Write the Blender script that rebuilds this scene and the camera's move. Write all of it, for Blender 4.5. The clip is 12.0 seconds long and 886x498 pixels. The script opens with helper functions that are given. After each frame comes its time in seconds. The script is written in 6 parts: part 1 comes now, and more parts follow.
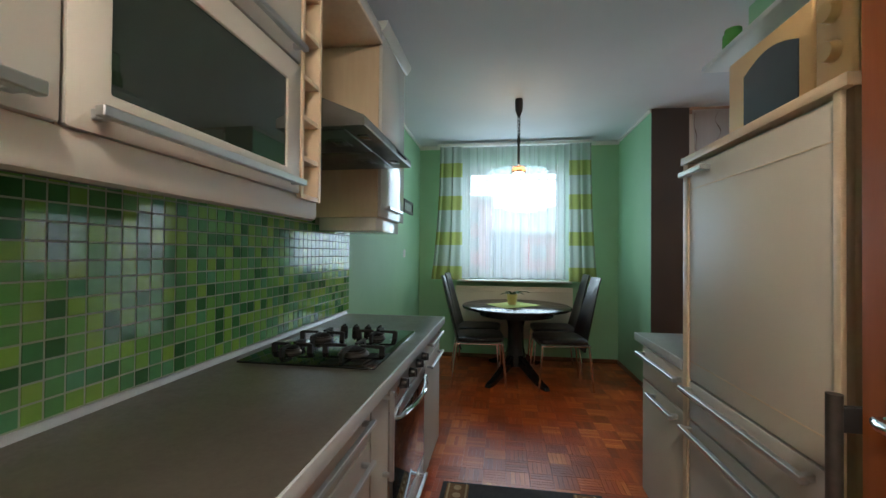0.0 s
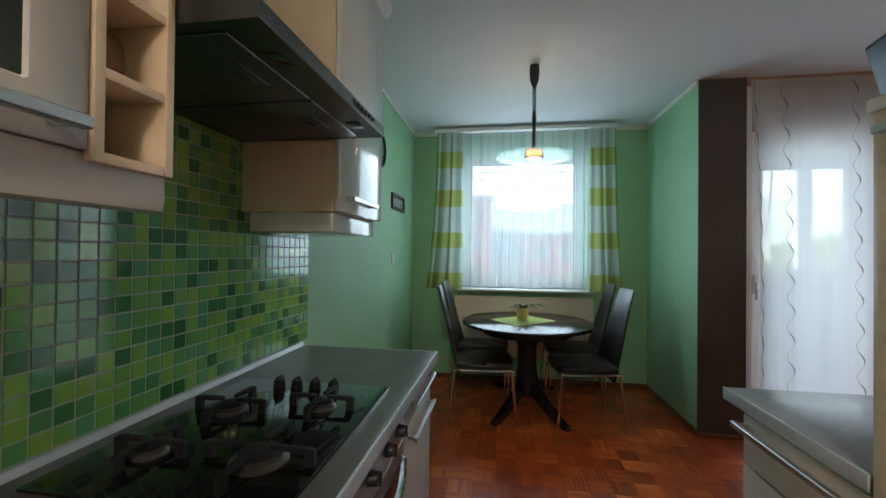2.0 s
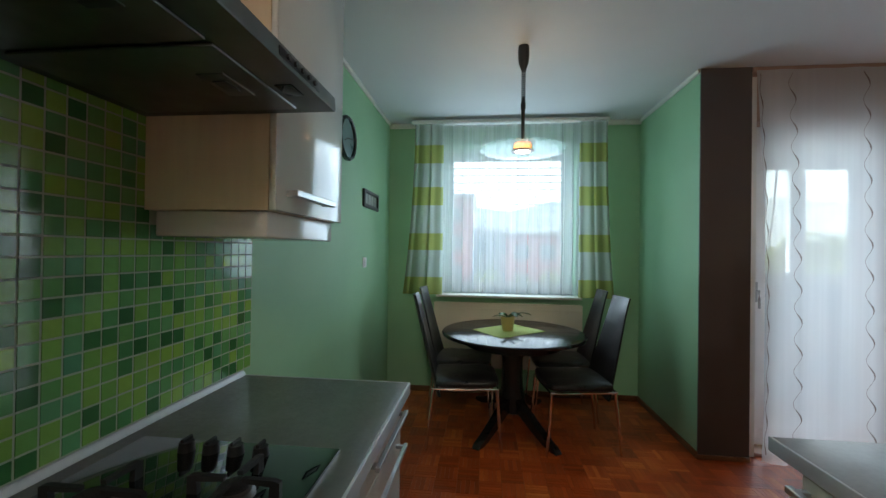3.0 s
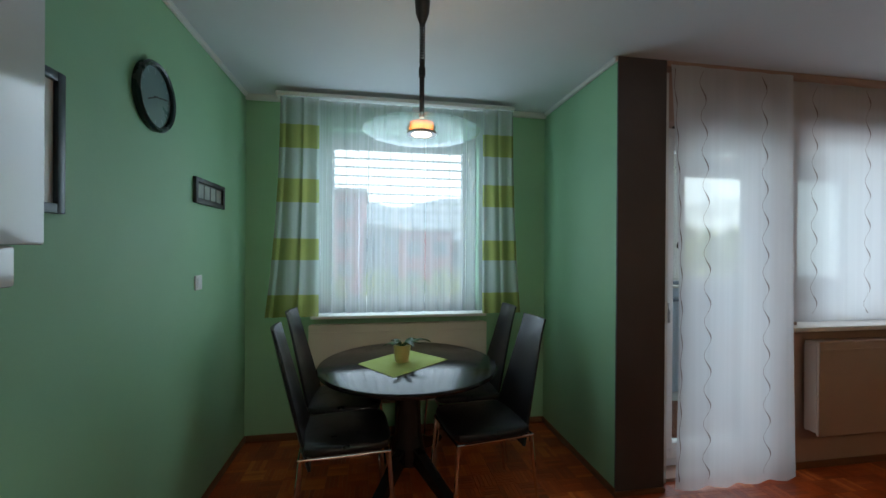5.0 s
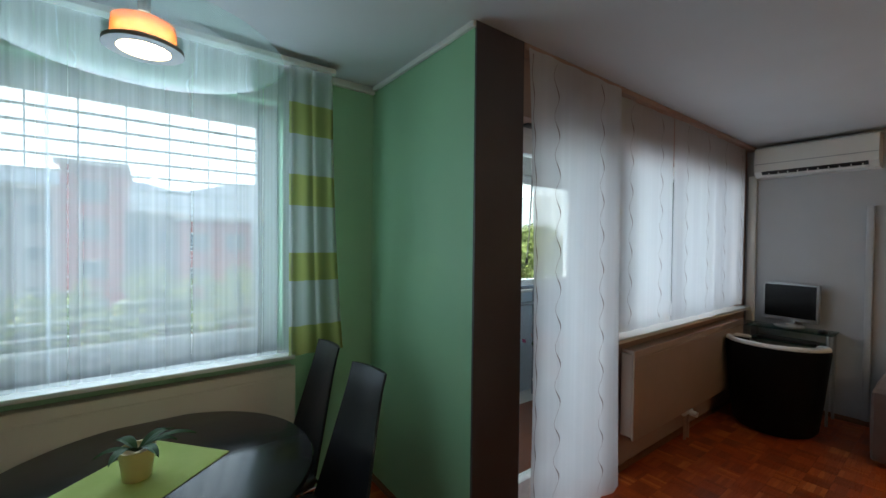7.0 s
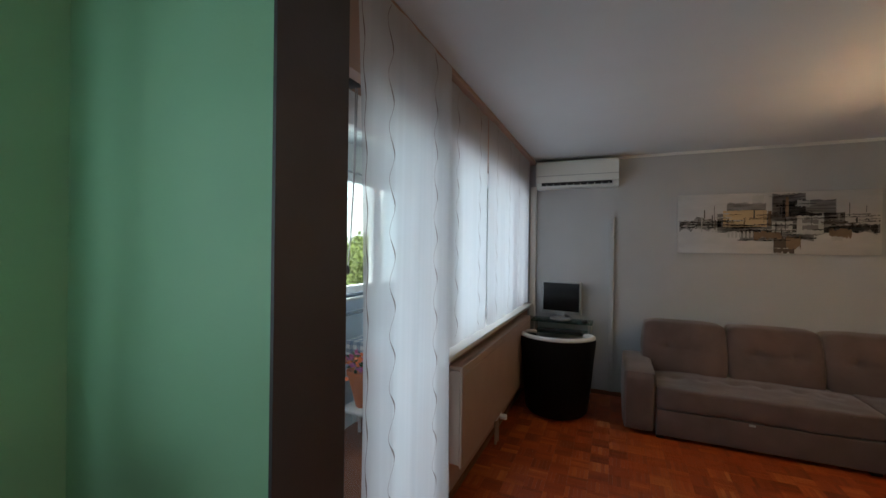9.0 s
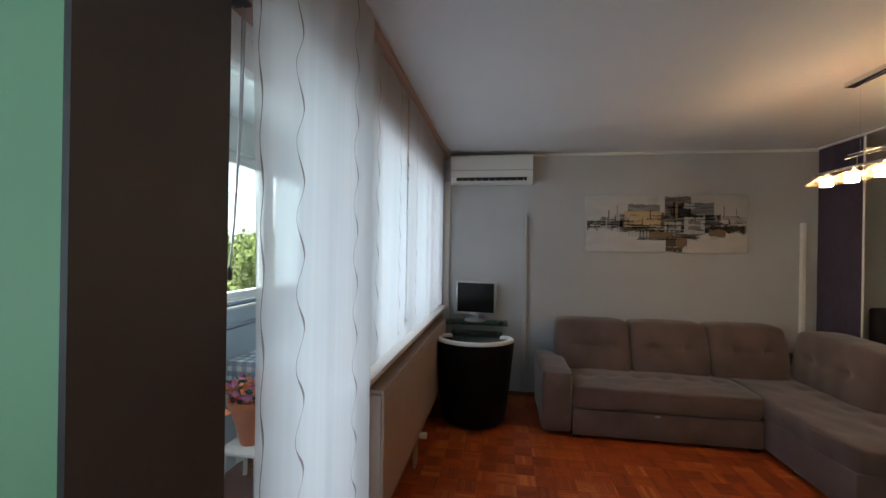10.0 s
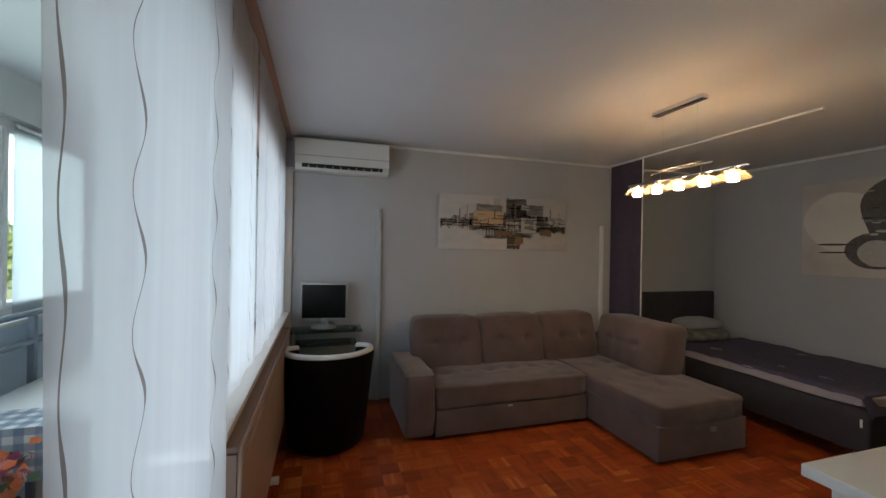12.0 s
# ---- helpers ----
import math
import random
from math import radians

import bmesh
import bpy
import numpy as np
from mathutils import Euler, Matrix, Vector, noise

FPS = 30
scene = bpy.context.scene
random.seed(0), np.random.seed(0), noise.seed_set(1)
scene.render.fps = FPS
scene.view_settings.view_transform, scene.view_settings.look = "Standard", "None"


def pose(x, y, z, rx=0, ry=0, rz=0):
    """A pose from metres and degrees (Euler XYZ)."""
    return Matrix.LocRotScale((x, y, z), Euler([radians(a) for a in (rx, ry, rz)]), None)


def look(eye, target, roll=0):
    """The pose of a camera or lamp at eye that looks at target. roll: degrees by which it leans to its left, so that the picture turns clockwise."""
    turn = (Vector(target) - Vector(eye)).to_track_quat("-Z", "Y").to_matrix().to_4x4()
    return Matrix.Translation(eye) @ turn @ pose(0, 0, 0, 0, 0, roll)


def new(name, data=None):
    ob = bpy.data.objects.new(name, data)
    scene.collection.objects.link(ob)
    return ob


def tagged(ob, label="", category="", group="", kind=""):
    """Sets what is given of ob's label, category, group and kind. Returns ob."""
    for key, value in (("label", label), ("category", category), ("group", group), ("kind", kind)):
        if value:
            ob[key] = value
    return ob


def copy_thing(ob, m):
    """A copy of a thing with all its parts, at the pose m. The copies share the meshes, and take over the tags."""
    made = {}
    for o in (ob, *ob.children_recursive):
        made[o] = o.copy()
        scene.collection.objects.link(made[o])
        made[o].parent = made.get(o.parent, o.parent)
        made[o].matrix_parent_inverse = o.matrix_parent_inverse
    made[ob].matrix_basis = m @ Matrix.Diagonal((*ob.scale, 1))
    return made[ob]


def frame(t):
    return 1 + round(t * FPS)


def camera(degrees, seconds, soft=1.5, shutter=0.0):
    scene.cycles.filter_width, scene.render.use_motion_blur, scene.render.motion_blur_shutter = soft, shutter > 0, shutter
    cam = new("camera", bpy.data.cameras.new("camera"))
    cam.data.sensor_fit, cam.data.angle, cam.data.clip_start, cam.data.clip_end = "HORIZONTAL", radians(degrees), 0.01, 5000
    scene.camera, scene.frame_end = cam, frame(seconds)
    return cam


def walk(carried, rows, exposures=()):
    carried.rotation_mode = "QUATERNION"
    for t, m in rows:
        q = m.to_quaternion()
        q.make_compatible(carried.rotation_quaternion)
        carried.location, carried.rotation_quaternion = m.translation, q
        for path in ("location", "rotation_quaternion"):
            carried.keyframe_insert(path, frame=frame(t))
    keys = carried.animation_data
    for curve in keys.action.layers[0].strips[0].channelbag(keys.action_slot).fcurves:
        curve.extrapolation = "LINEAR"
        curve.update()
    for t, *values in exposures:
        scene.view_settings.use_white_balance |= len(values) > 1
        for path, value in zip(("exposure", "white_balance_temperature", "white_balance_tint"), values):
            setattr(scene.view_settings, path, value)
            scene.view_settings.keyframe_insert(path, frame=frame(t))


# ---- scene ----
cam = camera(96.5, 12.0)
PATH = [
    (0, (0.111, 0.11, 1.257), (-0.186, 2.088, 1.278), 0.5),
    (0.5, (0.118, 0.271, 1.275), (-0.182, 2.249, 1.291), 0.6),
    (1, (0.097, 0.444, 1.279), (-0.197, 2.423, 1.297), 0.6),
    (1.5, (0.057, 0.641, 1.306), (-0.238, 2.619, 1.32), 0.6),
    (2, (0.047, 0.81, 1.304), (-0.256, 2.787, 1.323), 0.6),
    (2.5, (0.034, 0.974, 1.325), (-0.238, 2.955, 1.336), 0.6),
    (4.5, (0.009, 1.637, 1.397), (0.164, 3.63, 1.418), 0.8),
    (5, (0.051, 1.805, 1.446), (0.382, 3.777, 1.443), 0.4),
    (5.5, (0.112, 1.994, 1.488), (0.629, 3.926, 1.474), 0.6),
    (6, (0.116, 2.19, 1.499), (0.858, 4.048, 1.497), 0.5),
    (6.5, (0.154, 2.394, 1.554), (1.131, 4.139, 1.535), 0.9),
    (7, (0.249, 2.559, 1.576), (1.444, 4.163, 1.542), 0.6),
    (7.5, (0.371, 2.734, 1.597), (1.762, 4.171, 1.557), 1.0),
    (9.3, (0.729, 3.147, 1.56), (2.623, 3.789, 1.558), 0.8),
    (9.5, (0.802, 3.2, 1.554), (2.727, 3.739, 1.553), 0.9),
    (10, (0.986, 3.337, 1.554), (2.964, 3.633, 1.554), 0.9),
    (10.5, (1.113, 3.423, 1.554), (3.112, 3.497, 1.555), 0.8),
    (11, (1.213, 3.528, 1.554), (3.207, 3.374, 1.556), 1.0),
    (11.5, (1.272, 3.572, 1.544), (3.238, 3.207, 1.558), 0.9),
    (12, (1.339, 3.638, 1.556), (3.251, 3.052, 1.554), 1.0),
]
walk(cam, [(t, look(eye, target, roll)) for t, eye, target, roll in PATH], exposures=((0.0, 1.72), (2.5, 1.56), (4.5, 1.25), (6.0, 0.90), (6.6, 1.04), (7.5, 1.06), (9.5, 1.28), (11.0, 1.50), (12.0, 1.37)))

# ---- world, sun, window lights ----
world = bpy.data.worlds.new("world")
scene.world = world
world.use_nodes = True
wn = world.node_tree.nodes
sky = wn.new("ShaderNodeTexSky")
sky.sky_type, sky.sun_disc = "NISHITA", False
sky.sun_elevation, sky.sun_rotation = radians(50), radians(276)
sky.dust_density = 8.0
wn["Background"].inputs["Strength"].default_value = 0.165
world.node_tree.links.new(sky.outputs[0], wn["Background"].inputs["Color"])

sun = new("sun", bpy.data.lights.new("sun", "SUN"))
sun.data.energy, sun.data.angle, sun.data.color = 2.6, radians(3), (1.0, 0.95, 0.88)
sun.matrix_world = look((0, 0, 20), (12.6, -1.3, 5.0))


def window_light(name, x0, x1, y, z0, z1, watts, color):
    lamp = new(name, bpy.data.lights.new(name, "AREA"))
    lamp.data.shape, lamp.data.size, lamp.data.size_y = "RECTANGLE", x1 - x0, z1 - z0
    lamp.data.energy, lamp.data.color = watts, color
    lamp.matrix_world = pose((x0 + x1) / 2, y, (z0 + z1) / 2, -90, 0, 0)


window_light("daylight_kitchen_window", -0.36, 0.83, 5.04, 1.05, 2.25, 6.3, (0.62, 0.83, 1.0))
window_light("daylight_balcony_door", 1.90, 2.62, 4.10, 0.06, 2.10, 1.9, (0.79, 0.88, 1.0))
window_light("daylight_living_window", 2.86, 5.03, 4.10, 1.02, 2.20, 4.0, (0.81, 0.89, 1.0))
window_light("daylight_loggia_glazing", 1.85, 5.20, 5.63, 1.12, 2.28, 15, (0.76, 0.89, 1.0))

# ---- small mesh helpers ----
ORIGIN = {}


def root_of(ob):
    while ob.parent:
        ob = ob.parent
    return ob


def mesh_from(name, bm, material, smooth=35):
    me = bpy.data.meshes.new(name)
    bmesh.ops.recalc_face_normals(bm, faces=bm.faces)
    flat = bm.faces.layers.int.get("flat")
    for f in bm.faces:
        f.smooth = not (flat and f[flat])
    bm.to_mesh(me)
    bm.free()
    me.materials.append(material)
    me.set_sharp_from_angle(angle=radians(smooth))
    return me


def thing(name, at, label, category, group="", kind=""):
    ob = new(name)
    ob.empty_display_size = 0.05
    ob.location = at
    ORIGIN[ob] = Vector(at)
    return tagged(ob, label, category, group, kind)


def part(name, bm, material, parent, label="", smooth=35):
    bmesh.ops.translate(bm, verts=bm.verts, vec=-ORIGIN[root_of(parent)])
    ob = new(name, mesh_from(name, bm, material, smooth))
    ob.parent = parent
    return tagged(ob, label)


def solid(name, bm, material, label, category, at=(0, 0, 0), group="", kind="", smooth=35):
    bmesh.ops.translate(bm, verts=bm.verts, vec=-Vector(at))
    ob = new(name, mesh_from(name, bm, material, smooth))
    ob.location = at
    ORIGIN[ob] = Vector(at)
    return tagged(ob, label, category, group, kind)


def box(bm, x0, x1, y0, y1, z0, z1, bevel=0.0, seg=2):
    flat = bm.faces.layers.int.get("flat") or bm.faces.layers.int.new("flat")
    before = set(bm.faces)
    r = bmesh.ops.create_cube(bm, size=1.0)
    vs = r["verts"]
    for v in vs:
        v.co = Vector((x0 + (v.co.x + 0.5) * (x1 - x0), y0 + (v.co.y + 0.5) * (y1 - y0), z0 + (v.co.z + 0.5) * (z1 - z0)))
    if bevel:
        edges = {e for v in vs for e in v.link_edges}
        bmesh.ops.bevel(bm, geom=list(edges), offset=bevel, segments=seg, profile=0.5, affect="EDGES", clamp_overlap=True)
    for f in bm.faces:
        if f not in before:
            f[flat] = 1
    return bm


def B(x0, x1, y0, y1, z0, z1, bevel=0.0, seg=2):
    return box(bmesh.new(), x0, x1, y0, y1, z0, z1, bevel, seg)


def rod(bm, p, q, r, r2=None, n=12, caps=True):
    p, q = Vector(p), Vector(q)
    m = Matrix.Translation((p + q) / 2) @ (q - p).to_track_quat("Z", "Y").to_matrix().to_4x4()
    bmesh.ops.create_cone(bm, cap_ends=caps, segments=n, radius1=r, radius2=r if r2 is None else r2, depth=(q - p).length, matrix=m)
    return bm


def tube(bm, pts, r, n=8, closed=False):
    pts = [Vector(p) for p in pts]
    rings, up = [], Vector((0.123, 0.345, 0.93)).normalized()
    for i, p in enumerate(pts):
        if closed:
            d = pts[(i + 1) % len(pts)] - pts[i - 1]
        else:
            d = pts[min(i + 1, len(pts) - 1)] - pts[max(i - 1, 0)]
        a = d.cross(up).normalized()
        b = d.cross(a).normalized()
        rr = r[i] if isinstance(r, (list, tuple)) else r
        rings.append([bm.verts.new(p + rr * (math.cos(2 * math.pi * k / n) * a + math.sin(2 * math.pi * k / n) * b)) for k in range(n)])
    for i in range(len(rings) - (0 if closed else 1)):
        u, v = rings[i], rings[(i + 1) % len(rings)]
        for k in range(n):
            bm.faces.new((u[k], u[(k + 1) % n], v[(k + 1) % n], v[k]))
    if not closed:
        bm.faces.new(rings[0])
        bm.faces.new(rings[-1])
    return bm


def lathe(bm, profile, at, n=32, axis="z", ring=False):
    if ring:
        profile = profile + profile[:1]
    rings = []
    for r, z in profile:
        loop = []
        for k in range(n):
            a = 2 * math.pi * k / n
            c = (r * math.cos(a), r * math.sin(a), z)
            if axis == "x":
                c = (c[2], c[0], c[1])
            loop.append(bm.verts.new(Vector(at) + Vector(c)))
        rings.append(loop)
    for u, v in zip(rings, rings[1:]):
        for k in range(n):
            bm.faces.new((u[k], u[(k + 1) % n], v[(k + 1) % n], v[k]))
    if profile[0][0] > 1e-6 and not ring:
        bm.faces.new(rings[0])
    if profile[-1][0] > 1e-6 and not ring:
        bm.faces.new(rings[-1])
    bmesh.ops.remove_doubles(bm, verts=bm.verts, dist=1e-6)
    return bm


def extrude_poly(bm, pts, axis, a, b):
    """A prism: the outline pts, in the two other axes' order, from a to b along axis."""
    def co(u, v, w):
        return {"x": (w, u, v), "y": (u, w, v), "z": (u, v, w)}[axis]
    lo = [bm.verts.new(co(u, v, a)) for u, v in pts]
    hi = [bm.verts.new(co(u, v, b)) for u, v in pts]
    n = len(pts)
    bm.faces.new(lo)
    bm.faces.new(hi)
    for k in range(n):
        bm.faces.new((lo[k], lo[(k + 1) % n], hi[(k + 1) % n], hi[k]))
    return bm


def cushion(bm, x0, x1, y0, y1, z0, z1, puff=0.03, cuts=6, power=5):
    """A padded block with swollen faces and rounded edges."""
    bmesh.ops.create_cube(bm, size=2.0)
    bmesh.ops.subdivide_edges(bm, edges=list(bm.edges), cuts=cuts, use_grid_fill=True)
    c = Vector(((x0 + x1) / 2, (y0 + y1) / 2, (z0 + z1) / 2))
    h = Vector(((x1 - x0) / 2, (y1 - y0) / 2, (z1 - z0) / 2))
    for v in bm.verts:
        u = v.co.copy()
        m = (abs(u.x) ** power + abs(u.y) ** power + abs(u.z) ** power) ** (1 / power)
        u = u / m
        d = Vector((u.x * h.x, u.y * h.y, u.z * h.z))
        fall = [(1 - min(1, abs(t)) ** 2) for t in u]
        d += Vector((u.x * puff * fall[1] * fall[2], u.y * puff * fall[0] * fall[2], u.z * puff * fall[0] * fall[1]))
        d += noise.noise_vector(c + d * 6) * 0.006
        v.co = c + d
    return bm


# ---- materials ----
def material(name, c, c2=None, rough=0.5, metal=0.0, scale=6.0, stretch=(1, 1, 1), bump=0.0, bump_scale=120.0, rough_var=0.08, coat=0.0, rand=0.0, ramp=None, island=False, sheen=0.0, spec=0.5, patch=0.0):
    m = bpy.data.materials.new(name)
    m.use_nodes = True
    t = m.node_tree
    n, l = t.nodes, t.links
    b = n["Principled BSDF"]
    tc = n.new("ShaderNodeTexCoord")
    mp = n.new("ShaderNodeMapping")
    mp.inputs["Scale"].default_value = stretch
    l.new(tc.outputs["Object"], mp.inputs["Vector"])
    fine = n.new("ShaderNodeTexNoise")
    fine.inputs["Scale"].default_value, fine.inputs["Detail"].default_value = scale, 6
    broad = n.new("ShaderNodeTexNoise")
    broad.inputs["Scale"].default_value, broad.inputs["Detail"].default_value = scale * 0.13, 2
    l.new(mp.outputs[0], fine.inputs["Vector"])
    l.new(mp.outputs[0], broad.inputs["Vector"])
    both = n.new("ShaderNodeMath")
    both.operation = "MULTIPLY_ADD"
    both.inputs[1].default_value = 0.55
    l.new(fine.outputs["Fac"], both.inputs[0])
    half = n.new("ShaderNodeMath")
    half.operation = "MULTIPLY"
    half.inputs[1].default_value = 0.45
    l.new(broad.outputs["Fac"], half.inputs[0])
    l.new(half.outputs[0], both.inputs[2])
    spread = n.new("ShaderNodeMapRange")
    spread.inputs["From Min"].default_value, spread.inputs["From Max"].default_value = 0.3, 0.7
    l.new(both.outputs[0], spread.inputs["Value"])
    mix = n.new("ShaderNodeMix")
    mix.data_type = "RGBA"
    c2 = c2 or tuple(0.86 * v for v in c)
    mix.inputs["A"].default_value, mix.inputs["B"].default_value = (*c, 1), (*c2, 1)
    l.new(spread.outputs[0], mix.inputs["Factor"])
    colour = mix.outputs["Result"]
    if ramp or rand:
        if island:
            src = n.new("ShaderNodeNewGeometry").outputs["Random Per Island"]
        else:
            src = n.new("ShaderNodeObjectInfo").outputs["Random"]
        if patch:
            # pieces of one laid square share most of their tone
            pos, cell, snap, wht = n.new("ShaderNodeNewGeometry"), n.new("ShaderNodeVectorMath"), n.new("ShaderNodeVectorMath"), n.new("ShaderNodeTexWhiteNoise")
            cell.operation, snap.operation = "MULTIPLY_ADD", "FLOOR"
            cell.inputs[1].default_value, cell.inputs[2].default_value = (1 / patch, 1 / patch, 0.0), (0.90 / patch, 1.46 / patch, 0.5)
            l.new(pos.outputs["Position"], cell.inputs[0])
            l.new(cell.outputs[0], snap.inputs[0])
            l.new(snap.outputs[0], wht.inputs["Vector"])
            sq, fi = n.new("ShaderNodeMath"), n.new("ShaderNodeMath")
            sq.operation, fi.operation = "MULTIPLY", "MULTIPLY_ADD"
            sq.inputs[1].default_value, fi.inputs[1].default_value = 0.62, 0.38
            l.new(wht.outputs["Value"], sq.inputs[0])
            l.new(src, fi.inputs[0])
            l.new(sq.outputs[0], fi.inputs[2])
            src = fi.outputs[0]
        if ramp:
            cr = n.new("ShaderNodeValToRGB")
            cr.color_ramp.interpolation = "LINEAR"
            while len(cr.color_ramp.elements) < len(ramp):
                cr.color_ramp.elements.new(0.5)
            for e, (p, col) in zip(cr.color_ramp.elements, ramp):
                e.position, e.color = p, (*col, 1)
            l.new(src, cr.inputs["Fac"])
            mul = n.new("ShaderNodeMix")
            mul.data_type, mul.blend_type = "RGBA", "MULTIPLY"
            mul.inputs["Factor"].default_value = 1.0
            l.new(cr.outputs["Color"], mul.inputs["A"])
            l.new(colour, mul.inputs["B"])
            colour = mul.outputs["Result"]
        else:
            hsv = n.new("ShaderNodeHueSaturation")
            mr = n.new("ShaderNodeMapRange")
            mr.inputs["To Min"].default_value, mr.inputs["To Max"].default_value = 1 - rand, 1 + rand
            l.new(src, mr.inputs["Value"])
            l.new(mr.outputs[0], hsv.inputs["Value"])
            l.new(colour, hsv.inputs["Color"])
            colour = hsv.outputs["Color"]
    l.new(colour, b.inputs["Base Color"])
    rr = n.new("ShaderNodeMapRange")
    rr.inputs["To Min"].default_value, rr.inputs["To Max"].default_value = max(0.02, rough - rough_var), min(1, rough + rough_var)
    l.new(spread.outputs[0], rr.inputs["Value"])
    l.new(rr.outputs[0], b.inputs["Roughness"])
    b.inputs["Metallic"].default_value = metal
    b.inputs["Coat Weight"].default_value = coat
    b.inputs["Coat Roughness"].default_value = 0.06
    b.inputs["Sheen Weight"].default_value = sheen
    b.inputs["Specular IOR Level"].default_value = spec
    if bump:
        bn = n.new("ShaderNodeTexNoise")
        bn.inputs["Scale"].default_value, bn.inputs["Detail"].default_value = bump_scale, 4
        l.new(mp.outputs[0], bn.inputs["Vector"])
        bp = n.new("ShaderNodeBump")
        bp.inputs["Strength"].default_value, bp.inputs["Distance"].default_value = bump, 0.002
        l.new(bn.outputs["Fac"], bp.inputs["Height"])
        l.new(bp.outputs[0], b.inputs["Normal"])
    return m


def sheer(name, colour, see, folds=0.12, grain=(40, 40, 0.6)):
    """A thin curtain cloth: part of the light goes straight through, the rest scatters on both sides."""
    m = bpy.data.materials.new(name)
    m.use_nodes = True
    n, l = m.node_tree.nodes, m.node_tree.links
    out = n["Material Output"]
    n.remove(n["Principled BSDF"])
    clear, diff, trans = n.new("ShaderNodeBsdfTransparent"), n.new("ShaderNodeBsdfDiffuse"), n.new("ShaderNodeBsdfTranslucent")
    tc, weave = n.new("ShaderNodeTexCoord"), n.new("ShaderNodeTexNoise")
    mp = n.new("ShaderNodeMapping")
    mp.inputs["Scale"].default_value = grain
    l.new(tc.outputs["Object"], mp.inputs["Vector"])
    l.new(mp.outputs[0], weave.inputs["Vector"])
    weave.inputs["Scale"].default_value = 1.0
    mr = n.new("ShaderNodeMapRange")
    mr.inputs["To Min"].default_value, mr.inputs["To Max"].default_value = 1 - see - folds, 1 - see + folds
    l.new(weave.outputs["Fac"], mr.inputs["Value"])
    diff.inputs["Color"].default_value = trans.inputs["Color"].default_value = (*colour, 1)
    a, b = n.new("ShaderNodeMixShader"), n.new("ShaderNodeMixShader")
    a.inputs[0].default_value = 0.6
    l.new(diff.outputs[0], a.inputs[1])
    l.new(trans.outputs[0], a.inputs[2])
    l.new(mr.outputs[0], b.inputs[0])
    l.new(clear.outputs[0], b.inputs[1])
    l.new(a.outputs[0], b.inputs[2])
    l.new(b.outputs[0], out.inputs["Surface"])
    return m


def glass(name, tint=(0.95, 0.98, 0.97), gloss=1.0, rough=0.02):
    m = bpy.data.materials.new(name)
    m.use_nodes = True
    n, l = m.node_tree.nodes, m.node_tree.links
    out = n["Material Output"]
    n.remove(n["Principled BSDF"])
    clear, shine, fr, mx = n.new("ShaderNodeBsdfTransparent"), n.new("ShaderNodeBsdfGlossy"), n.new("ShaderNodeLayerWeight"), n.new("ShaderNodeMixShader")
    clear.inputs["Color"].default_value = (*tint, 1)
    shine.inputs["Roughness"].default_value = rough
    fr.inputs["Blend"].default_value = 0.5
    curve, share = n.new("ShaderNodeMath"), n.new("ShaderNodeMath")
    curve.operation, share.operation = "POWER", "MULTIPLY_ADD"
    curve.inputs[1].default_value = 5.0
    share.inputs[1].default_value, share.inputs[2].default_value = 0.5 * gloss, 0.025 * gloss
    l.new(fr.outputs["Facing"], curve.inputs[0])
    l.new(curve.outputs[0], share.inputs[0])
    l.new(share.outputs[0], mx.inputs[0])
    l.new(clear.outputs[0], mx.inputs[1])
    l.new(shine.outputs[0], mx.inputs[2])
    l.new(mx.outputs[0], out.inputs["Surface"])
    return m


def glow(name, colour, strength):
    m = bpy.data.materials.new(name)
    m.use_nodes = True
    b = m.node_tree.nodes["Principled BSDF"]
    b.inputs["Base Color"].default_value = (*colour, 1)
    b.inputs["Emission Color"].default_value = (*colour, 1)
    b.inputs["Emission Strength"].default_value = strength
    return m


GREEN = material("green_wall_paint", (0.300, 0.545, 0.335), (0.276, 0.51, 0.31), 0.6, scale=3, bump=0.25, bump_scale=90)
GREY = material("grey_wall_paint", (0.468, 0.478, 0.50), (0.43, 0.44, 0.46), 0.65, scale=3, bump=0.25, bump_scale=90)
CEIL = material("ceiling_paint", (0.67, 0.69, 0.72), (0.625, 0.645, 0.675), 0.75, scale=2.5, bump=0.2, bump_scale=80)
BEIGE = material("beige_wall_paint", (0.42, 0.285, 0.23), (0.38, 0.26, 0.21), 0.65, scale=3, bump=0.25, bump_scale=90)
DARKWALL = material("dark_brown_wall_paint", (0.062, 0.051, 0.055), (0.052, 0.043, 0.046), 0.55, scale=3, bump=0.3, bump_scale=70)
FACADE = material("white_facade_plaster", (0.70, 0.72, 0.72), (0.62, 0.64, 0.64), 0.85, scale=5, bump=0.5, bump_scale=60)
WHITE = material("white_gloss_front", (0.66, 0.65, 0.63), (0.63, 0.62, 0.60), 0.10, scale=2, rough_var=0.03, coat=0.1)
SATIN = material("white_satin_front", (0.52, 0.495, 0.455), (0.49, 0.465, 0.43), 0.42, scale=2, rough_var=0.05, spec=0.3)
TRIMWHITE = material("white_trim_paint", (0.75, 0.75, 0.73), (0.70, 0.70, 0.68), 0.4, scale=6, bump=0.1)
PVC = material("white_window_plastic", (0.80, 0.81, 0.82), (0.76, 0.77, 0.78), 0.3, scale=5)
BLINDMETAL = material("pale_blind_metal", (0.66, 0.67, 0.68), (0.60, 0.61, 0.62), 0.5, scale=20)
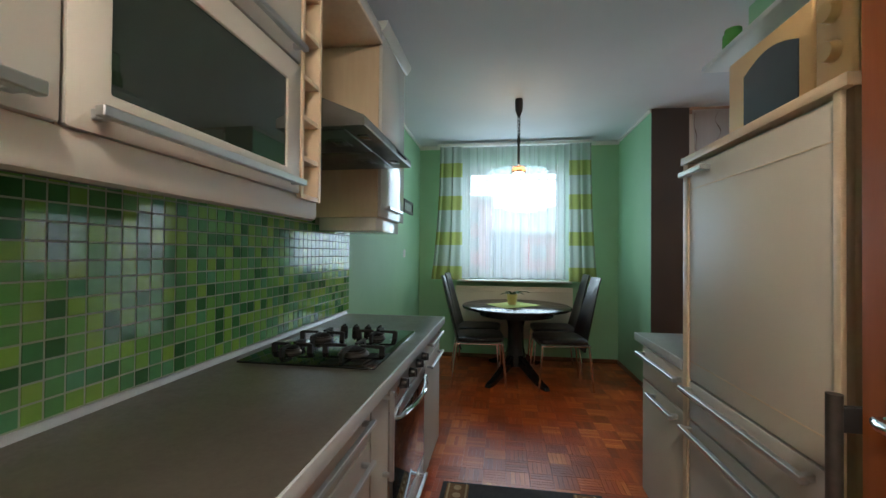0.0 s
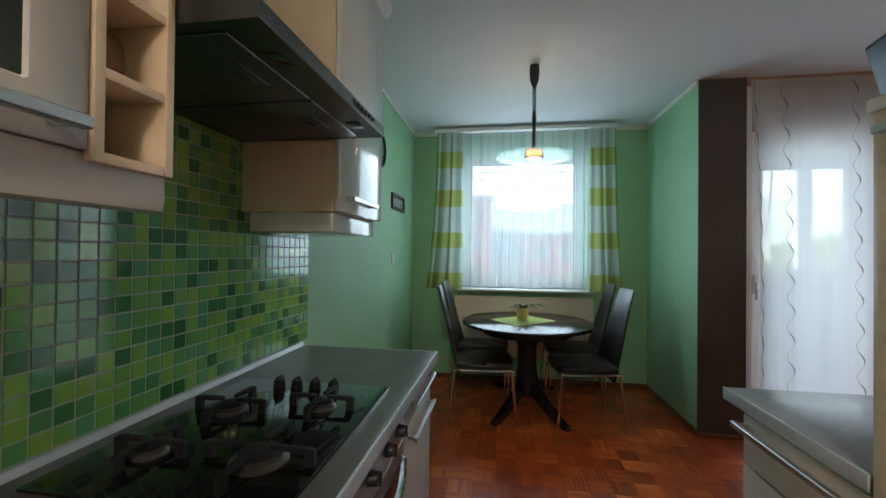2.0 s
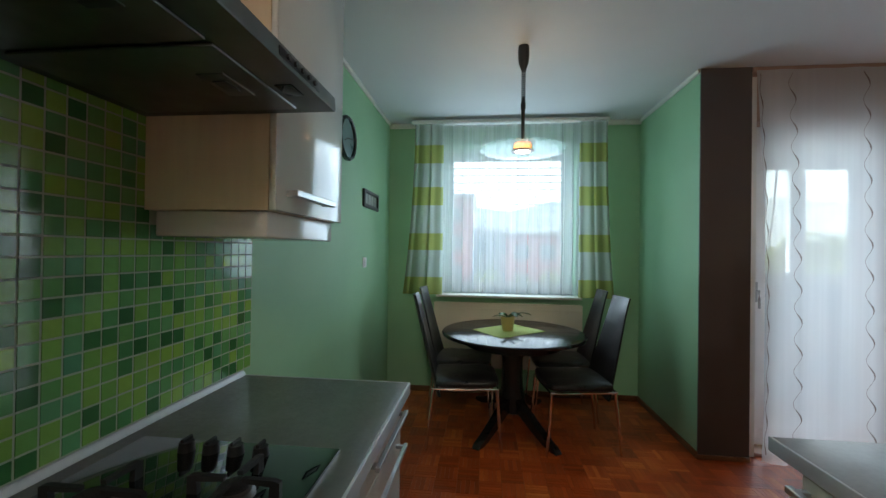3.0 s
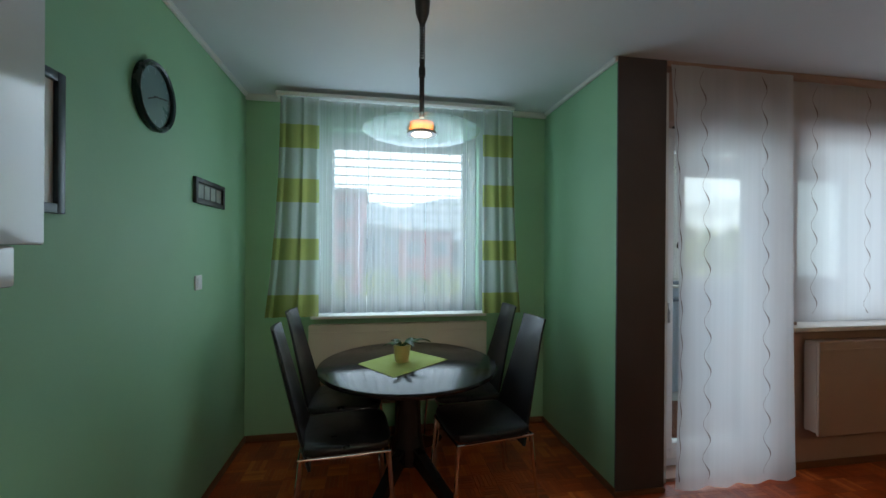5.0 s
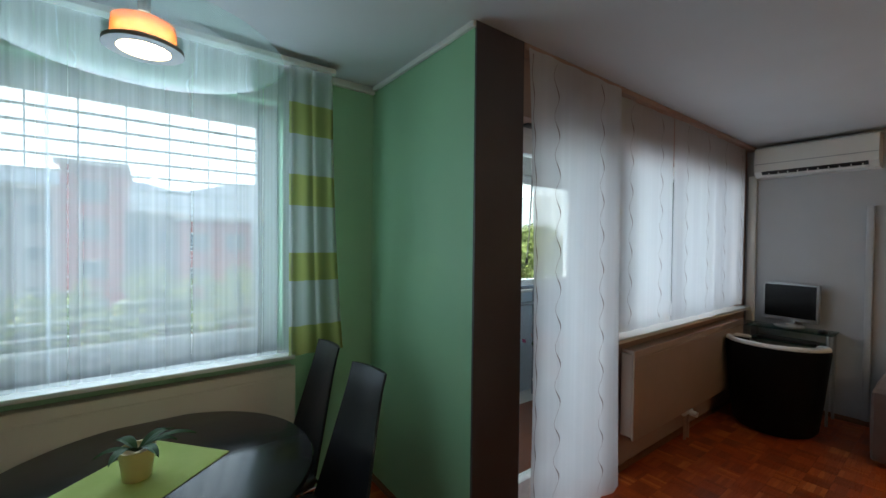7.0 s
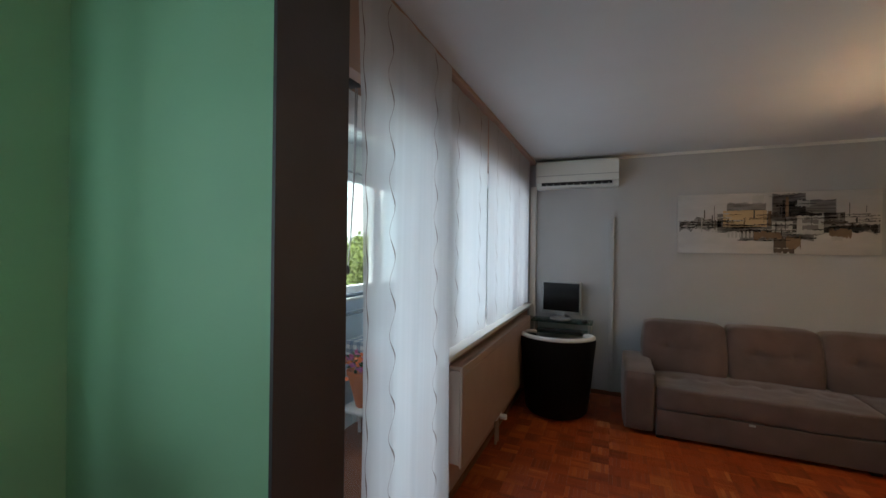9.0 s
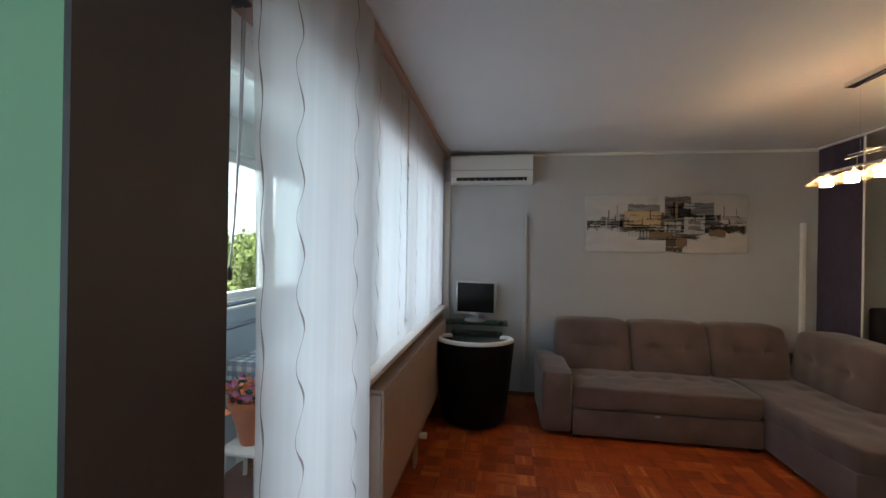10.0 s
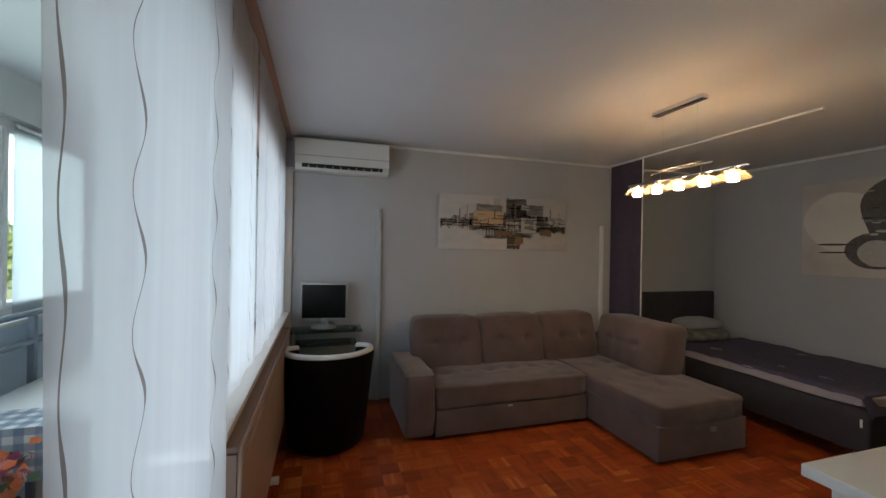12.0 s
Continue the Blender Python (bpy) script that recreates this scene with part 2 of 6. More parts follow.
BIRCH = material("birch_veneer", (0.72, 0.58, 0.42), (0.64, 0.49, 0.34), 0.42, scale=7, stretch=(6, 6, 0.7), bump=0.15, bump_scale=60)
BEECH = material("pale_beech_board", (0.70, 0.56, 0.40), (0.60, 0.46, 0.31), 0.4, scale=7, stretch=(6, 0.7, 6), bump=0.15, bump_scale=60)
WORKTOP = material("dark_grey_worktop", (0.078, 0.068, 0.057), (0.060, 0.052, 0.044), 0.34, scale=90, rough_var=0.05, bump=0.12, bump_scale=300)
ALU = material("brushed_aluminium", (0.62, 0.64, 0.66), (0.52, 0.54, 0.56), 0.32, 0.9, scale=30, stretch=(1, 0.05, 1))
ALUPALE = material("matt_aluminium_edge", (0.52, 0.56, 0.60), (0.47, 0.51, 0.55), 0.38, 0.1, scale=30, stretch=(1, 0.05, 1))
HOODSTEEL = material("dull_hood_steel", (0.16, 0.16, 0.155), (0.12, 0.12, 0.115), 0.34, 1.0, scale=12)
STEEL = material("stainless_steel", (0.40, 0.40, 0.39), (0.36, 0.36, 0.35), 0.30, 1.0, scale=12)
CHROME = material("chrome", (0.75, 0.76, 0.78), (0.68, 0.69, 0.71), 0.1, 1.0, scale=10, rough_var=0.04)
HOBGLASS = material("black_hob_glass", (0.006, 0.007, 0.007), (0.004, 0.005, 0.005), 0.04, scale=5, rough_var=0.02)
IRON = material("cast_iron", (0.008, 0.008, 0.008), (0.013, 0.013, 0.013), 0.6, scale=60, bump=0.5, bump_scale=250, spec=0.25)
BURNER = material("burner_aluminium", (0.09, 0.08, 0.075), (0.05, 0.045, 0.04), 0.45, 0.6, scale=40)
BLACKPL = material("black_plastic", (0.012, 0.012, 0.013), (0.02, 0.02, 0.021), 0.4, scale=20)
DARKGLASS = material("dark_green_glass", (0.026, 0.036, 0.027), (0.020, 0.028, 0.021), 0.03, scale=3, rough_var=0.01, spec=0.75)
OVENGLASS = material("oven_glass", (0.018, 0.015, 0.013), (0.012, 0.010, 0.009), 0.05, scale=3, rough_var=0.02)
GROUT = material("pale_grout", (0.46, 0.53, 0.40), (0.39, 0.46, 0.33), 0.8, scale=40, bump=0.4, bump_scale=300)
GREENS = [(0.0, (0.044, 0.159, 0.052)), (0.14, (0.058, 0.209, 0.068)), (0.22, (0.110, 0.335, 0.127)), (0.40, (0.168, 0.419, 0.127)), (0.62, (0.241, 0.486, 0.110)), (0.86, (0.342, 0.562, 0.102)), (0.93, (0.146, 0.402, 0.196)), (1.0, (0.124, 0.360, 0.204))]
TILE = material("glazed_green_tile", (1, 1, 1), (0.82, 0.86, 0.8), 0.09, scale=30, rough_var=0.04, spec=0.6, ramp=GREENS)
TILES = material("glazed_green_tiles_joined", (1, 1, 1), (0.82, 0.86, 0.8), 0.09, scale=30, rough_var=0.04, spec=0.6, ramp=GREENS, island=True)
OAKS = [(0.1, (0.278, 0.046, 0.011)), (0.35, (0.391, 0.065, 0.014)), (0.6, (0.494, 0.088, 0.019)), (0.8, (0.597, 0.141, 0.031)), (0.95, (0.721, 0.229, 0.060))]
OAK = material("lacquered_parquet", (1, 1, 1), (0.74, 0.70, 0.66), 0.33, scale=60, rough_var=0.06, ramp=OAKS, bump=0.06, bump_scale=90, patch=0.13)
OAKJ = material("lacquered_parquet_joined", (1, 1, 1), (0.74, 0.70, 0.66), 0.33, scale=60, rough_var=0.06, ramp=OAKS, island=True, bump=0.06, bump_scale=90, patch=0.13)
FILLER = material("parquet_joint", (0.20, 0.055, 0.015), (0.17, 0.045, 0.012), 0.7, scale=30)
SKIRT = material("brown_skirting", (0.20, 0.085, 0.035), (0.14, 0.06, 0.025), 0.4, scale=8, stretch=(1, 1, 8))
BLACKWOOD = material("black_stained_wood", (0.011, 0.010, 0.011), (0.018, 0.016, 0.016), 0.15, scale=8, stretch=(1, 10, 1), bump=0.03, bump_scale=80, spec=0.35)
LEATHER = material("black_leather", (0.008, 0.008, 0.010), (0.014, 0.014, 0.016), 0.34, scale=20, bump=0.15, bump_scale=220, spec=0.35)
SOFA = material("taupe_microfibre", (0.170, 0.108, 0.096), (0.076, 0.051, 0.046), 0.9, scale=4, bump=0.6, bump_scale=260, sheen=0.35)
SOFADARK = material("dark_taupe_microfibre", (0.098, 0.071, 0.065), (0.072, 0.053, 0.050), 0.9, scale=9, bump=0.6, bump_scale=260, sheen=0.3)
RADIATOR = material("cream_radiator_enamel", (0.72, 0.67, 0.58), (0.66, 0.61, 0.53), 0.35, scale=4)
# Tan holds shade and the red floor's reflection; the enamel itself is white.
RADSHADE = material("shade_tan_radiator_enamel", (0.42, 0.31, 0.245), (0.38, 0.28, 0.225), 0.4, scale=4)
SCREEN = material("dark_screen", (0.004, 0.005, 0.006), (0.006, 0.007, 0.008), 0.25, scale=3, spec=0.25)
SILVER = material("silver_plastic", (0.40, 0.41, 0.42), (0.36, 0.37, 0.38), 0.35, 0.3, scale=20)
PURPLE = material("purple_curtain_cloth", (0.070, 0.052, 0.080), (0.055, 0.041, 0.063), 0.9, scale=20, bump=0.4, bump_scale=300)
SHEERW = sheer("white_sheer_cloth", (0.75, 0.79, 0.83), 0.31, 0.05)
SHEERP = sheer("white_panel_cloth", (0.75, 0.79, 0.83), 0.27, 0.05)
SHEERK = sheer("white_kitchen_sheer", (0.74, 0.78, 0.82), 0.66, 0.11, (60, 20, 0.25))
BANDW = sheer("white_curtain_band", (0.50, 0.53, 0.52), 0.44, 0.12, (30, 5, 0.3))
BANDG = sheer("lime_curtain_band", (0.30, 0.31, 0.09), 0.20, 0.12, (30, 5, 0.3))
BLINDC = sheer("white_blind_cloth", (0.50, 0.54, 0.57), 0.06, 0.03)
PANE = glass("window_pane")
LAMPGLASS = glass("pale_green_lamp_glass", (0.86, 0.93, 0.90), 1.2)
DESKGLASS = glass("desk_glass", (0.55, 0.68, 0.66), 1.2)
RIBBON = sheer("grey_brown_ribbon", (0.24, 0.20, 0.19), 0.18, 0.05)
BLUEPAINT = material("pale_blue_parapet_paint", (0.52, 0.64, 0.76), (0.46, 0.58, 0.70), 0.6, scale=6)
RAILPAINT = material("blue_grey_rail_paint", (0.20, 0.25, 0.31), (0.16, 0.2, 0.26), 0.4, scale=10)
CREAM = material("cream_enamel", (0.78, 0.52, 0.25), (0.73, 0.48, 0.22), 0.35, scale=5)

# ---- structure ----
H = 2.58
XL, YW, XE = -0.91, 4.943, 5.30


def structure(name, bm, mat_, label=""):
    return solid(name, bm, mat_, label, "", kind="structure")


def wall_y(bm, x0, x1, y0, y1, holes):
    """A wall along x with openings (x0, x1, z0, z1), given in order of x."""
    x = x0
    for hx0, hx1, hz0, hz1 in holes:
        box(bm, x, hx0, y0, y1, 0, H)
        if hz0 > 0:
            box(bm, hx0, hx1, y0, y1, 0, hz0)
        box(bm, hx0, hx1, y0, y1, hz1, H)
        x = hx1
    box(bm, x, x1, y0, y1, 0, H)
    return bm


structure("wall_west", B(-1.06, XL, -1.05, 5.19, 0, H), GREEN, "light green painted kitchen wall")
structure("wall_window", wall_y(bmesh.new(), XL, 1.60, YW, 5.19, [(-0.40, 0.87, 0.945, 2.36)]), GREEN, "green painted wall with the kitchen window")
structure("wall_nook", B(1.44, 1.60, 3.93, YW, 0, H), GREEN, "green painted short wall of the dining nook")
structure("pillar_face", B(1.44, 1.755, 3.918, 3.93, 0, H), DARKWALL, "dark brown painted pillar front")
structure("pillar", B(1.60, 1.755, 3.93, 4.25, 0, H), DARKWALL, "dark brown painted pillar")
structure("wall_loggia_side", B(1.60, 1.755, 4.25, 5.60, -0.1, H), FACADE, "white plastered loggia side wall")
structure("wall_balcony", wall_y(bmesh.new(), 1.755, XE, 4.0, 4.25, [(1.82, 2.70, 0.02, 2.25), (2.80, 5.08, 0.95, 2.25)]), BEIGE, "beige painted wall below the living room window")
structure("wall_east", B(XE, 5.45, -1.48, 5.60, 0, H), GREY, "grey painted living room wall")
structure("wall_south", B(1.52, XE, -1.48, -1.33, 0, H), GREY, "grey painted alcove wall")
structure("wall_partition", B(1.40, 1.52, -1.48, 2.42, 0, H), GREEN, "green painted partition wall")
structure("wall_hall", B(XL, 1.40, -1.05, -0.95, 0, H), CEIL, "plain white wall")
structure("ceiling", B(-1.06, 5.45, -1.48, 5.60, H, H + 0.12), CEIL, "matt white painted ceiling")
structure("floor", B(-1.06, 5.45, -1.48, 5.19, -0.1, -0.006), FILLER, "parquet floor base")

trim = bmesh.new()
box(trim, XL, XL + 0.022, 2.66, YW, H - 0.03, H, 0.006)
box(trim, XL, 1.44, YW - 0.03, YW, H - 0.045, H, 0.006)
box(trim, 1.418, 1.44, 3.92, YW - 0.03, H - 0.03, H, 0.006)
box(trim, XE - 0.022, XE, -1.33, 4.0, H - 0.028, H, 0.006)
box(trim, 1.52, XE - 0.022, -1.33, -1.308, H - 0.028, H, 0.006)
structure("trim", trim, TRIMWHITE, "white ceiling moulding")
sk = bmesh.new()
box(sk, XL, XL + 0.014, 2.62, YW, 0, 0.045, 0.004)
box(sk, XL + 0.014, 1.44, YW - 0.014, YW, 0, 0.045, 0.004)
box(sk, 1.426, 1.44, 3.918, YW - 0.014, 0, 0.045, 0.004)
box(sk, 1.426, 1.755, 3.904, 3.918, 0, 0.03, 0.004)
box(sk, 2.72, XE, 3.986, 4.0, 0, 0.045, 0.004)
box(sk, XE - 0.014, XE, -1.33, 3.986, 0, 0.045, 0.004)
structure("baseboard", sk, SKIRT, "brown wooden skirting")

# ---- kitchen window ----
def window_frame(name, x0, x1, y, z0, z1, mullions, label, fixed=0.055, sash=0.06):
    """Outer frame, one sash frame and pane between each two mullions."""
    w = thing(name, ((x0 + x1) / 2, y, z0), label, "window", kind="structure")
    bm = bmesh.new()
    box(bm, x0, x0 + fixed, y, y + 0.07, z0, z1, 0.004)
    box(bm, x1 - fixed, x1, y, y + 0.07, z0, z1, 0.004)
    box(bm, x0 + fixed, x1 - fixed, y, y + 0.07, z0, z0 + fixed, 0.004)
    box(bm, x0 + fixed, x1 - fixed, y, y + 0.07, z1 - fixed, z1, 0.004)
    for m in mullions:
        box(bm, m - 0.03, m + 0.03, y, y + 0.07, z0 + fixed, z1 - fixed, 0.004)
    part("window_frame", bm, PVC, w)
    stops = [x0 + fixed] + [v for m in mullions for v in (m - 0.03, m + 0.03)] + [x1 - fixed]
    for a, b in zip(stops[::2], stops[1::2]):
        bm = bmesh.new()
        za, zb = z0 + fixed, z1 - fixed
        box(bm, a, a + sash, y - 0.014, y + 0.055, za, zb, 0.005)
        box(bm, b - sash, b, y - 0.014, y + 0.055, za, zb, 0.005)
        box(bm, a + sash, b - sash, y - 0.014, y + 0.055, za, za + sash, 0.005)
        box(bm, a + sash, b - sash, y - 0.014, y + 0.055, zb - sash, zb, 0.005)
        s = part("sash", bm, PVC, w)
        p = part("pane", B(a + sash, b - sash, y + 0.02, y + 0.026, za + sash, zb - sash), PANE, s)
        p.visible_shadow = False
    return w


w1 = window_frame("window_1", -0.40, 0.87, 5.06, 0.945, 2.36, [], "white plastic kitchen window with one pane")
# outside venetian blind, slats open
blind = thing("window_blind", (0.235, 5.16, 2.30), "pale outside venetian blind with open slats before the window", "blind")
slat = None
for k in range(18):
    z = 1.03 + k * 0.0725
    if slat is None:
        bm = bmesh.new()
        extrude_poly(bm, [(5.145, z - 0.004), (5.165, z - 0.002), (5.185, z - 0.004), (5.185, z), (5.165, z + 0.003), (5.145, z + 0.001)], "x", -0.385, 0.855)
        slat = part("slat", bm, BLINDMETAL, blind)
        first_z = z
    else:
        o = slat.copy()
        scene.collection.objects.link(o)
        o.location.z = z - first_z
for x in (-0.20, -0.02, 0.16, 0.34, 0.52, 0.66):
    part("cord", rod(bmesh.new(), (x, 5.130, 1.0), (x, 5.130, 2.34), 0.0032, n=6), BLINDMETAL, blind)
sill = bmesh.new()
box(sill, -0.42, 0.90, 4.79, 5.06, 0.922, 0.945, 0.006)
structure("window_sill", sill, TRIMWHITE, "white window sill above the radiator")
box_rail = B(-0.66, 1.11, 4.75, 4.84, 2.525, 2.555, 0.005)
solid("curtain_rail", box_rail, TRIMWHITE, "white curtain rail below the kitchen ceiling", "curtain rail")


def cloth(bm, x0, x1, y, z0, z1, waves, amp, flare=0.0, n=60, rows=14, seed=0, sag=0.0, pleat=0.0, tuck=0.0):
    """A hanging cloth with vertical folds; flare widens it towards the hem."""
    grid = []
    for j in range(rows + 1):
        v = j / rows
        row = []
        for i in range(n + 1):
            u = i / n
            grow = flare * v * v
            x = x0 - grow + (x1 - x0 + 2 * grow) * u
            ph = 2 * math.pi * waves * u + 0.6 * noise.noise((u * 4 + seed, v * 1.5, seed))
            x -= tuck * (1 - v) ** 2 * (1 - u)
            if pleat:
                x += pleat * (0.35 + 1.3 * abs(noise.noise((u * 6, 3.0, seed)))) * math.sin(ph + math.pi / 2)
            yy = y + amp * (0.55 + 0.45 * v) * math.sin(ph) + 0.4 * amp * noise.noise((u * 9, v * 2, seed + 7.0))
            z = z1 + (z0 - z1) * v - sag * v * math.sin(ph * 0.5) ** 2
            row.append(bm.verts.new((x, yy, z)))
        grid.append(row)
    for a, b in zip(grid, grid[1:]):
        for i in range(n):
            bm.faces.new((a[i], a[i + 1], b[i + 1], b[i]))
    return bm


net = solid("net_curtain", cloth(bmesh.new(), -0.40, 0.88, 4.80, 0.965, 2.52, 13, 0.010, n=400, seed=3, pleat=0.022), SHEERK, "white sheer net curtain before the kitchen window", "curtain", at=(0.24, 4.80, 0.965))
BANDS = (2.525, 2.33, 2.16, 1.94, 1.77, 1.51, 1.355, 1.105, 0.945)
for side, (x0, x1, fl) in enumerate(((-0.64, -0.37, 0.10), (0.85, 1.10, 0.07))):
    drape = thing("striped_curtain", ((x0 + x1) / 2, 4.79, 0.945), "lime and white striped curtain gathered beside the kitchen window", "curtain", "striped curtains")
    for k, (zt, zb) in enumerate(zip(BANDS, BANDS[1:])):
        va, vb = (2.525 - zt) / 1.58, (2.525 - zb) / 1.58
        bm = bmesh.new()
        grid = []
        for j in range(5):
            v = va + (vb - va) * j / 4
            row = []
            for i in range(49):
                u = i / 48
                grow = fl * v * v
                xa = x0 - (grow if side == 0 else 0)
                xb = x1 + (grow if side == 1 else 0)
                ph = 2 * math.pi * 3.5 * u + 0.8 * noise.noise((u * 3, v, side * 5.0))
                row.append(bm.verts.new((xa + (xb - xa) * (u + 0.035 * math.sin(2 * math.pi * 2.2 * u + 1.0 + side)), 4.775 + 0.010 * (0.5 + 0.5 * v) * math.sin(ph), 2.525 - 1.58 * v)))
            grid.append(row)
        for a, b in zip(grid, grid[1:]):
            for i in range(48):
                bm.faces.new((a[i], a[i + 1], b[i + 1], b[i]))
        part("lime_band" if k % 2 else "white_band", bm, BANDG if k % 2 else BANDW, drape, "lime green cloth band" if k % 2 else "white sheer band")


def radiator(name, x0, x1, yf, yb, z0, z1, mat_, label, feet=False):
    r = thing(name, ((x0 + x1) / 2, yb, z0), label, "radiator")
    bm = bmesh.new()
    box(bm, x0, x1, yf, yf + 0.018, z0, z1, 0.008, 3)
    part("front_panel", bm, mat_, r)
    part("rim", B(x0 + 0.01, x1 - 0.01, yf + 0.018, yb - 0.02, z1 - 0.03, z1 - 0.004, 0.004), mat_, r)
    part("back_panel", B(x0 + 0.01, x1 - 0.01, yb - 0.04, yb - 0.022, z0 + 0.01, z1 - 0.03, 0.004), mat_, r)
    for x in (x0 + 0.004, x1 - 0.016):
        part("side_panel", B(x, x + 0.012, yf + 0.02, yb - 0.022, z0 + 0.02, z1 - 0.03), mat_, r)
    part("top_rail", B(x0 + 0.004, x1 - 0.004, yf - 0.004, yf, z1 - 0.062, z1 - 0.050, 0.0015, 1), mat_, r)
    for x in (x0 + 0.2, x1 - 0.2):
        part("bracket", B(x, x + 0.03, yb - 0.022, yb, z0 + 0.08, z1 - 0.1), mat_, r)
    return r


radiator("radiator", -0.444, 0.92, 4.85, YW, 0.26, 0.868, RADIATOR, "cream flat panel radiator below the kitchen window")
lr = radiator("radiator", 2.83, 4.90, 3.885, 4.0, 0.26, 0.868, RADSHADE, "flat panel radiator below the living room window with shade in its tan colour")
for x in (3.73, 3.79):
    part("supply_pipe", tube(bmesh.new(), [(x, 3.93, 0.30), (x, 3.93, 0.12), (x, 3.93, 0.0)], 0.011), RADSHADE, lr)
part("valve", rod(rod(bmesh.new(), (3.69, 3.925, 0.22), (3.83, 3.925, 0.22), 0.02), (3.76, 3.90, 0.22), (3.76, 3.85, 0.22), 0.022), PVC, lr, "white radiator valve")

# ---- living room window, balcony door and curtains ----
window_frame("window_2", 2.80, 5.08, 4.13, 0.95, 2.25, [3.58, 4.37], "white plastic living room window in three parts")
vent = B(1.95, 2.03, 4.06, 4.114, 2.24, 2.315, 0.004)
solid("shutter_guide", vent, BLACKPL, "black roller shutter guide at the balcony door head", "shutter", at=(1.99, 4.09, 2.24))
wd = window_frame("balcony_door", 1.82, 2.70, 4.13, 0.02, 2.25, [], "white plastic glazed balcony door", sash=0.10)
hb = bmesh.new()
box(hb, 1.895, 1.92, 4.105, 4.116, 1.02, 1.16, 0.004)
tube(hb, [(1.907, 4.11, 1.10), (1.907, 4.075, 1.10), (1.907, 4.07, 1.04), (1.907, 4.07, 0.98)], 0.008)
part("door_handle", hb, SILVER, wd, "silver lever handle")
cords = thing("shutter_pull", (2.0, 4.08, 1.3), "pair of thin grey pull cords beside the balcony door", "cord")
for dx in (0.0, 0.012):
    part("cord", tube(bmesh.new(), [(2.035 - dx, 4.085, 2.24), (2.02 - dx * 0.6, 4.082, 1.9), (1.995, 4.08, 1.62), (1.978, 4.08, 1.49)], 0.0028, 6), SILVER, cords)
part("toggle", lathe(bmesh.new(), [(0.0, 1.455), (0.007, 1.46), (0.009, 1.475), (0.004, 1.495), (0.0, 1.497)], (1.977, 4.08, 0), 12), BLACKPL, cords, "small dark toggle")
structure("living_window_sill", B(2.64, 5.20, 3.915, 4.13, 0.925, 0.955, 0.006), TRIMWHITE, "white window sill above the radiator")
structure("door_jamb", B(1.758, 1.83, 3.990, 4.0, 0.0, 2.543), TRIMWHITE, "white painted jamb beside the balcony door")
track = bmesh.new()
box(track, 1.76, 5.29, 3.915, 3.985, 2.545, H, 0.004)
solid("curtain_track", track, BEIGE, "pale ceiling curtain track along the window wall", "curtain track")


def wavy_curtain(x0, x1, z0, z1, y, ribbons, label, flare=0.0, seed=0.0, waves=4, amp=0.008, fabric=SHEERW, tuck=0.0):
    c = thing("sheer_curtain", ((x0 + x1) / 2, y, z0), label, "curtain", "sheer curtains")
    part("cloth", cloth(bmesh.new(), x0, x1, y, z0, z1, waves, amp, flare, n=70, rows=16, seed=seed, sag=0.02 if flare else 0.0, tuck=tuck), fabric, c)
    for rx in ribbons:
        bm = bmesh.new()
        prev = None
        steps = 170
        edge = rx - x0 < 0.02
        length = z1 - z0 - 0.08
        for i in range(steps + 1):
            z = z1 - 0.03 - length * i / steps
            v = (z1 - z) / (z1 - z0)
            turn = (z1 - z) * 2 * math.pi / 0.205 + rx * 7
            x = rx + (0.006 if edge else 0.019 + 0.007 * v) * math.sin(turn) + flare * v * v * (2 * (rx - x0) / (x1 - x0) - 1) - tuck * (1 - v) ** 2 * (x1 - rx) / (x1 - x0)
            w = (0.0018 if edge else 0.0014) + (0.0024 if edge else 0.0042) * max(0.0, math.sin(turn + 0.9 + 0.5 * noise.noise((v * 5, rx, 1.0)))) ** 1.5
            yy = y - amp - 0.004
            a, b = bm.verts.new((x - w, yy, z)), bm.verts.new((x + w, yy, z))
            if prev:
                bm.faces.new((prev[0], prev[1], b, a))
            prev = (a, b)
        part("ribbon", bm, RIBBON, c, "grey brown wavy ribbon")
    return c


wavy_curtain(1.865, 2.635, 0.015, 2.55, 3.90, (1.873, 2.04, 2.43), "long white sheer curtain with wavy ribbons before the balcony door", flare=0.045, seed=1.0, tuck=0.095)
wavy_curtain(2.645, 3.495, 0.985, 2.55, 3.955, (2.86, 3.29), "white sheer panel curtain with wavy ribbons above the sill", seed=2.0, waves=3, amp=0.006, fabric=SHEERP)
wavy_curtain(3.485, 4.325, 0.985, 2.55, 3.945, (3.70, 4.12), "white sheer panel curtain with wavy ribbons above the sill", seed=3.0, waves=3, amp=0.006, fabric=SHEERP)
wavy_curtain(4.315, 5.09, 0.985, 2.55, 3.955, (4.54, 4.97), "white sheer panel curtain with wavy ribbons above the sill", seed=4.0, waves=3, amp=0.006, fabric=SHEERP)

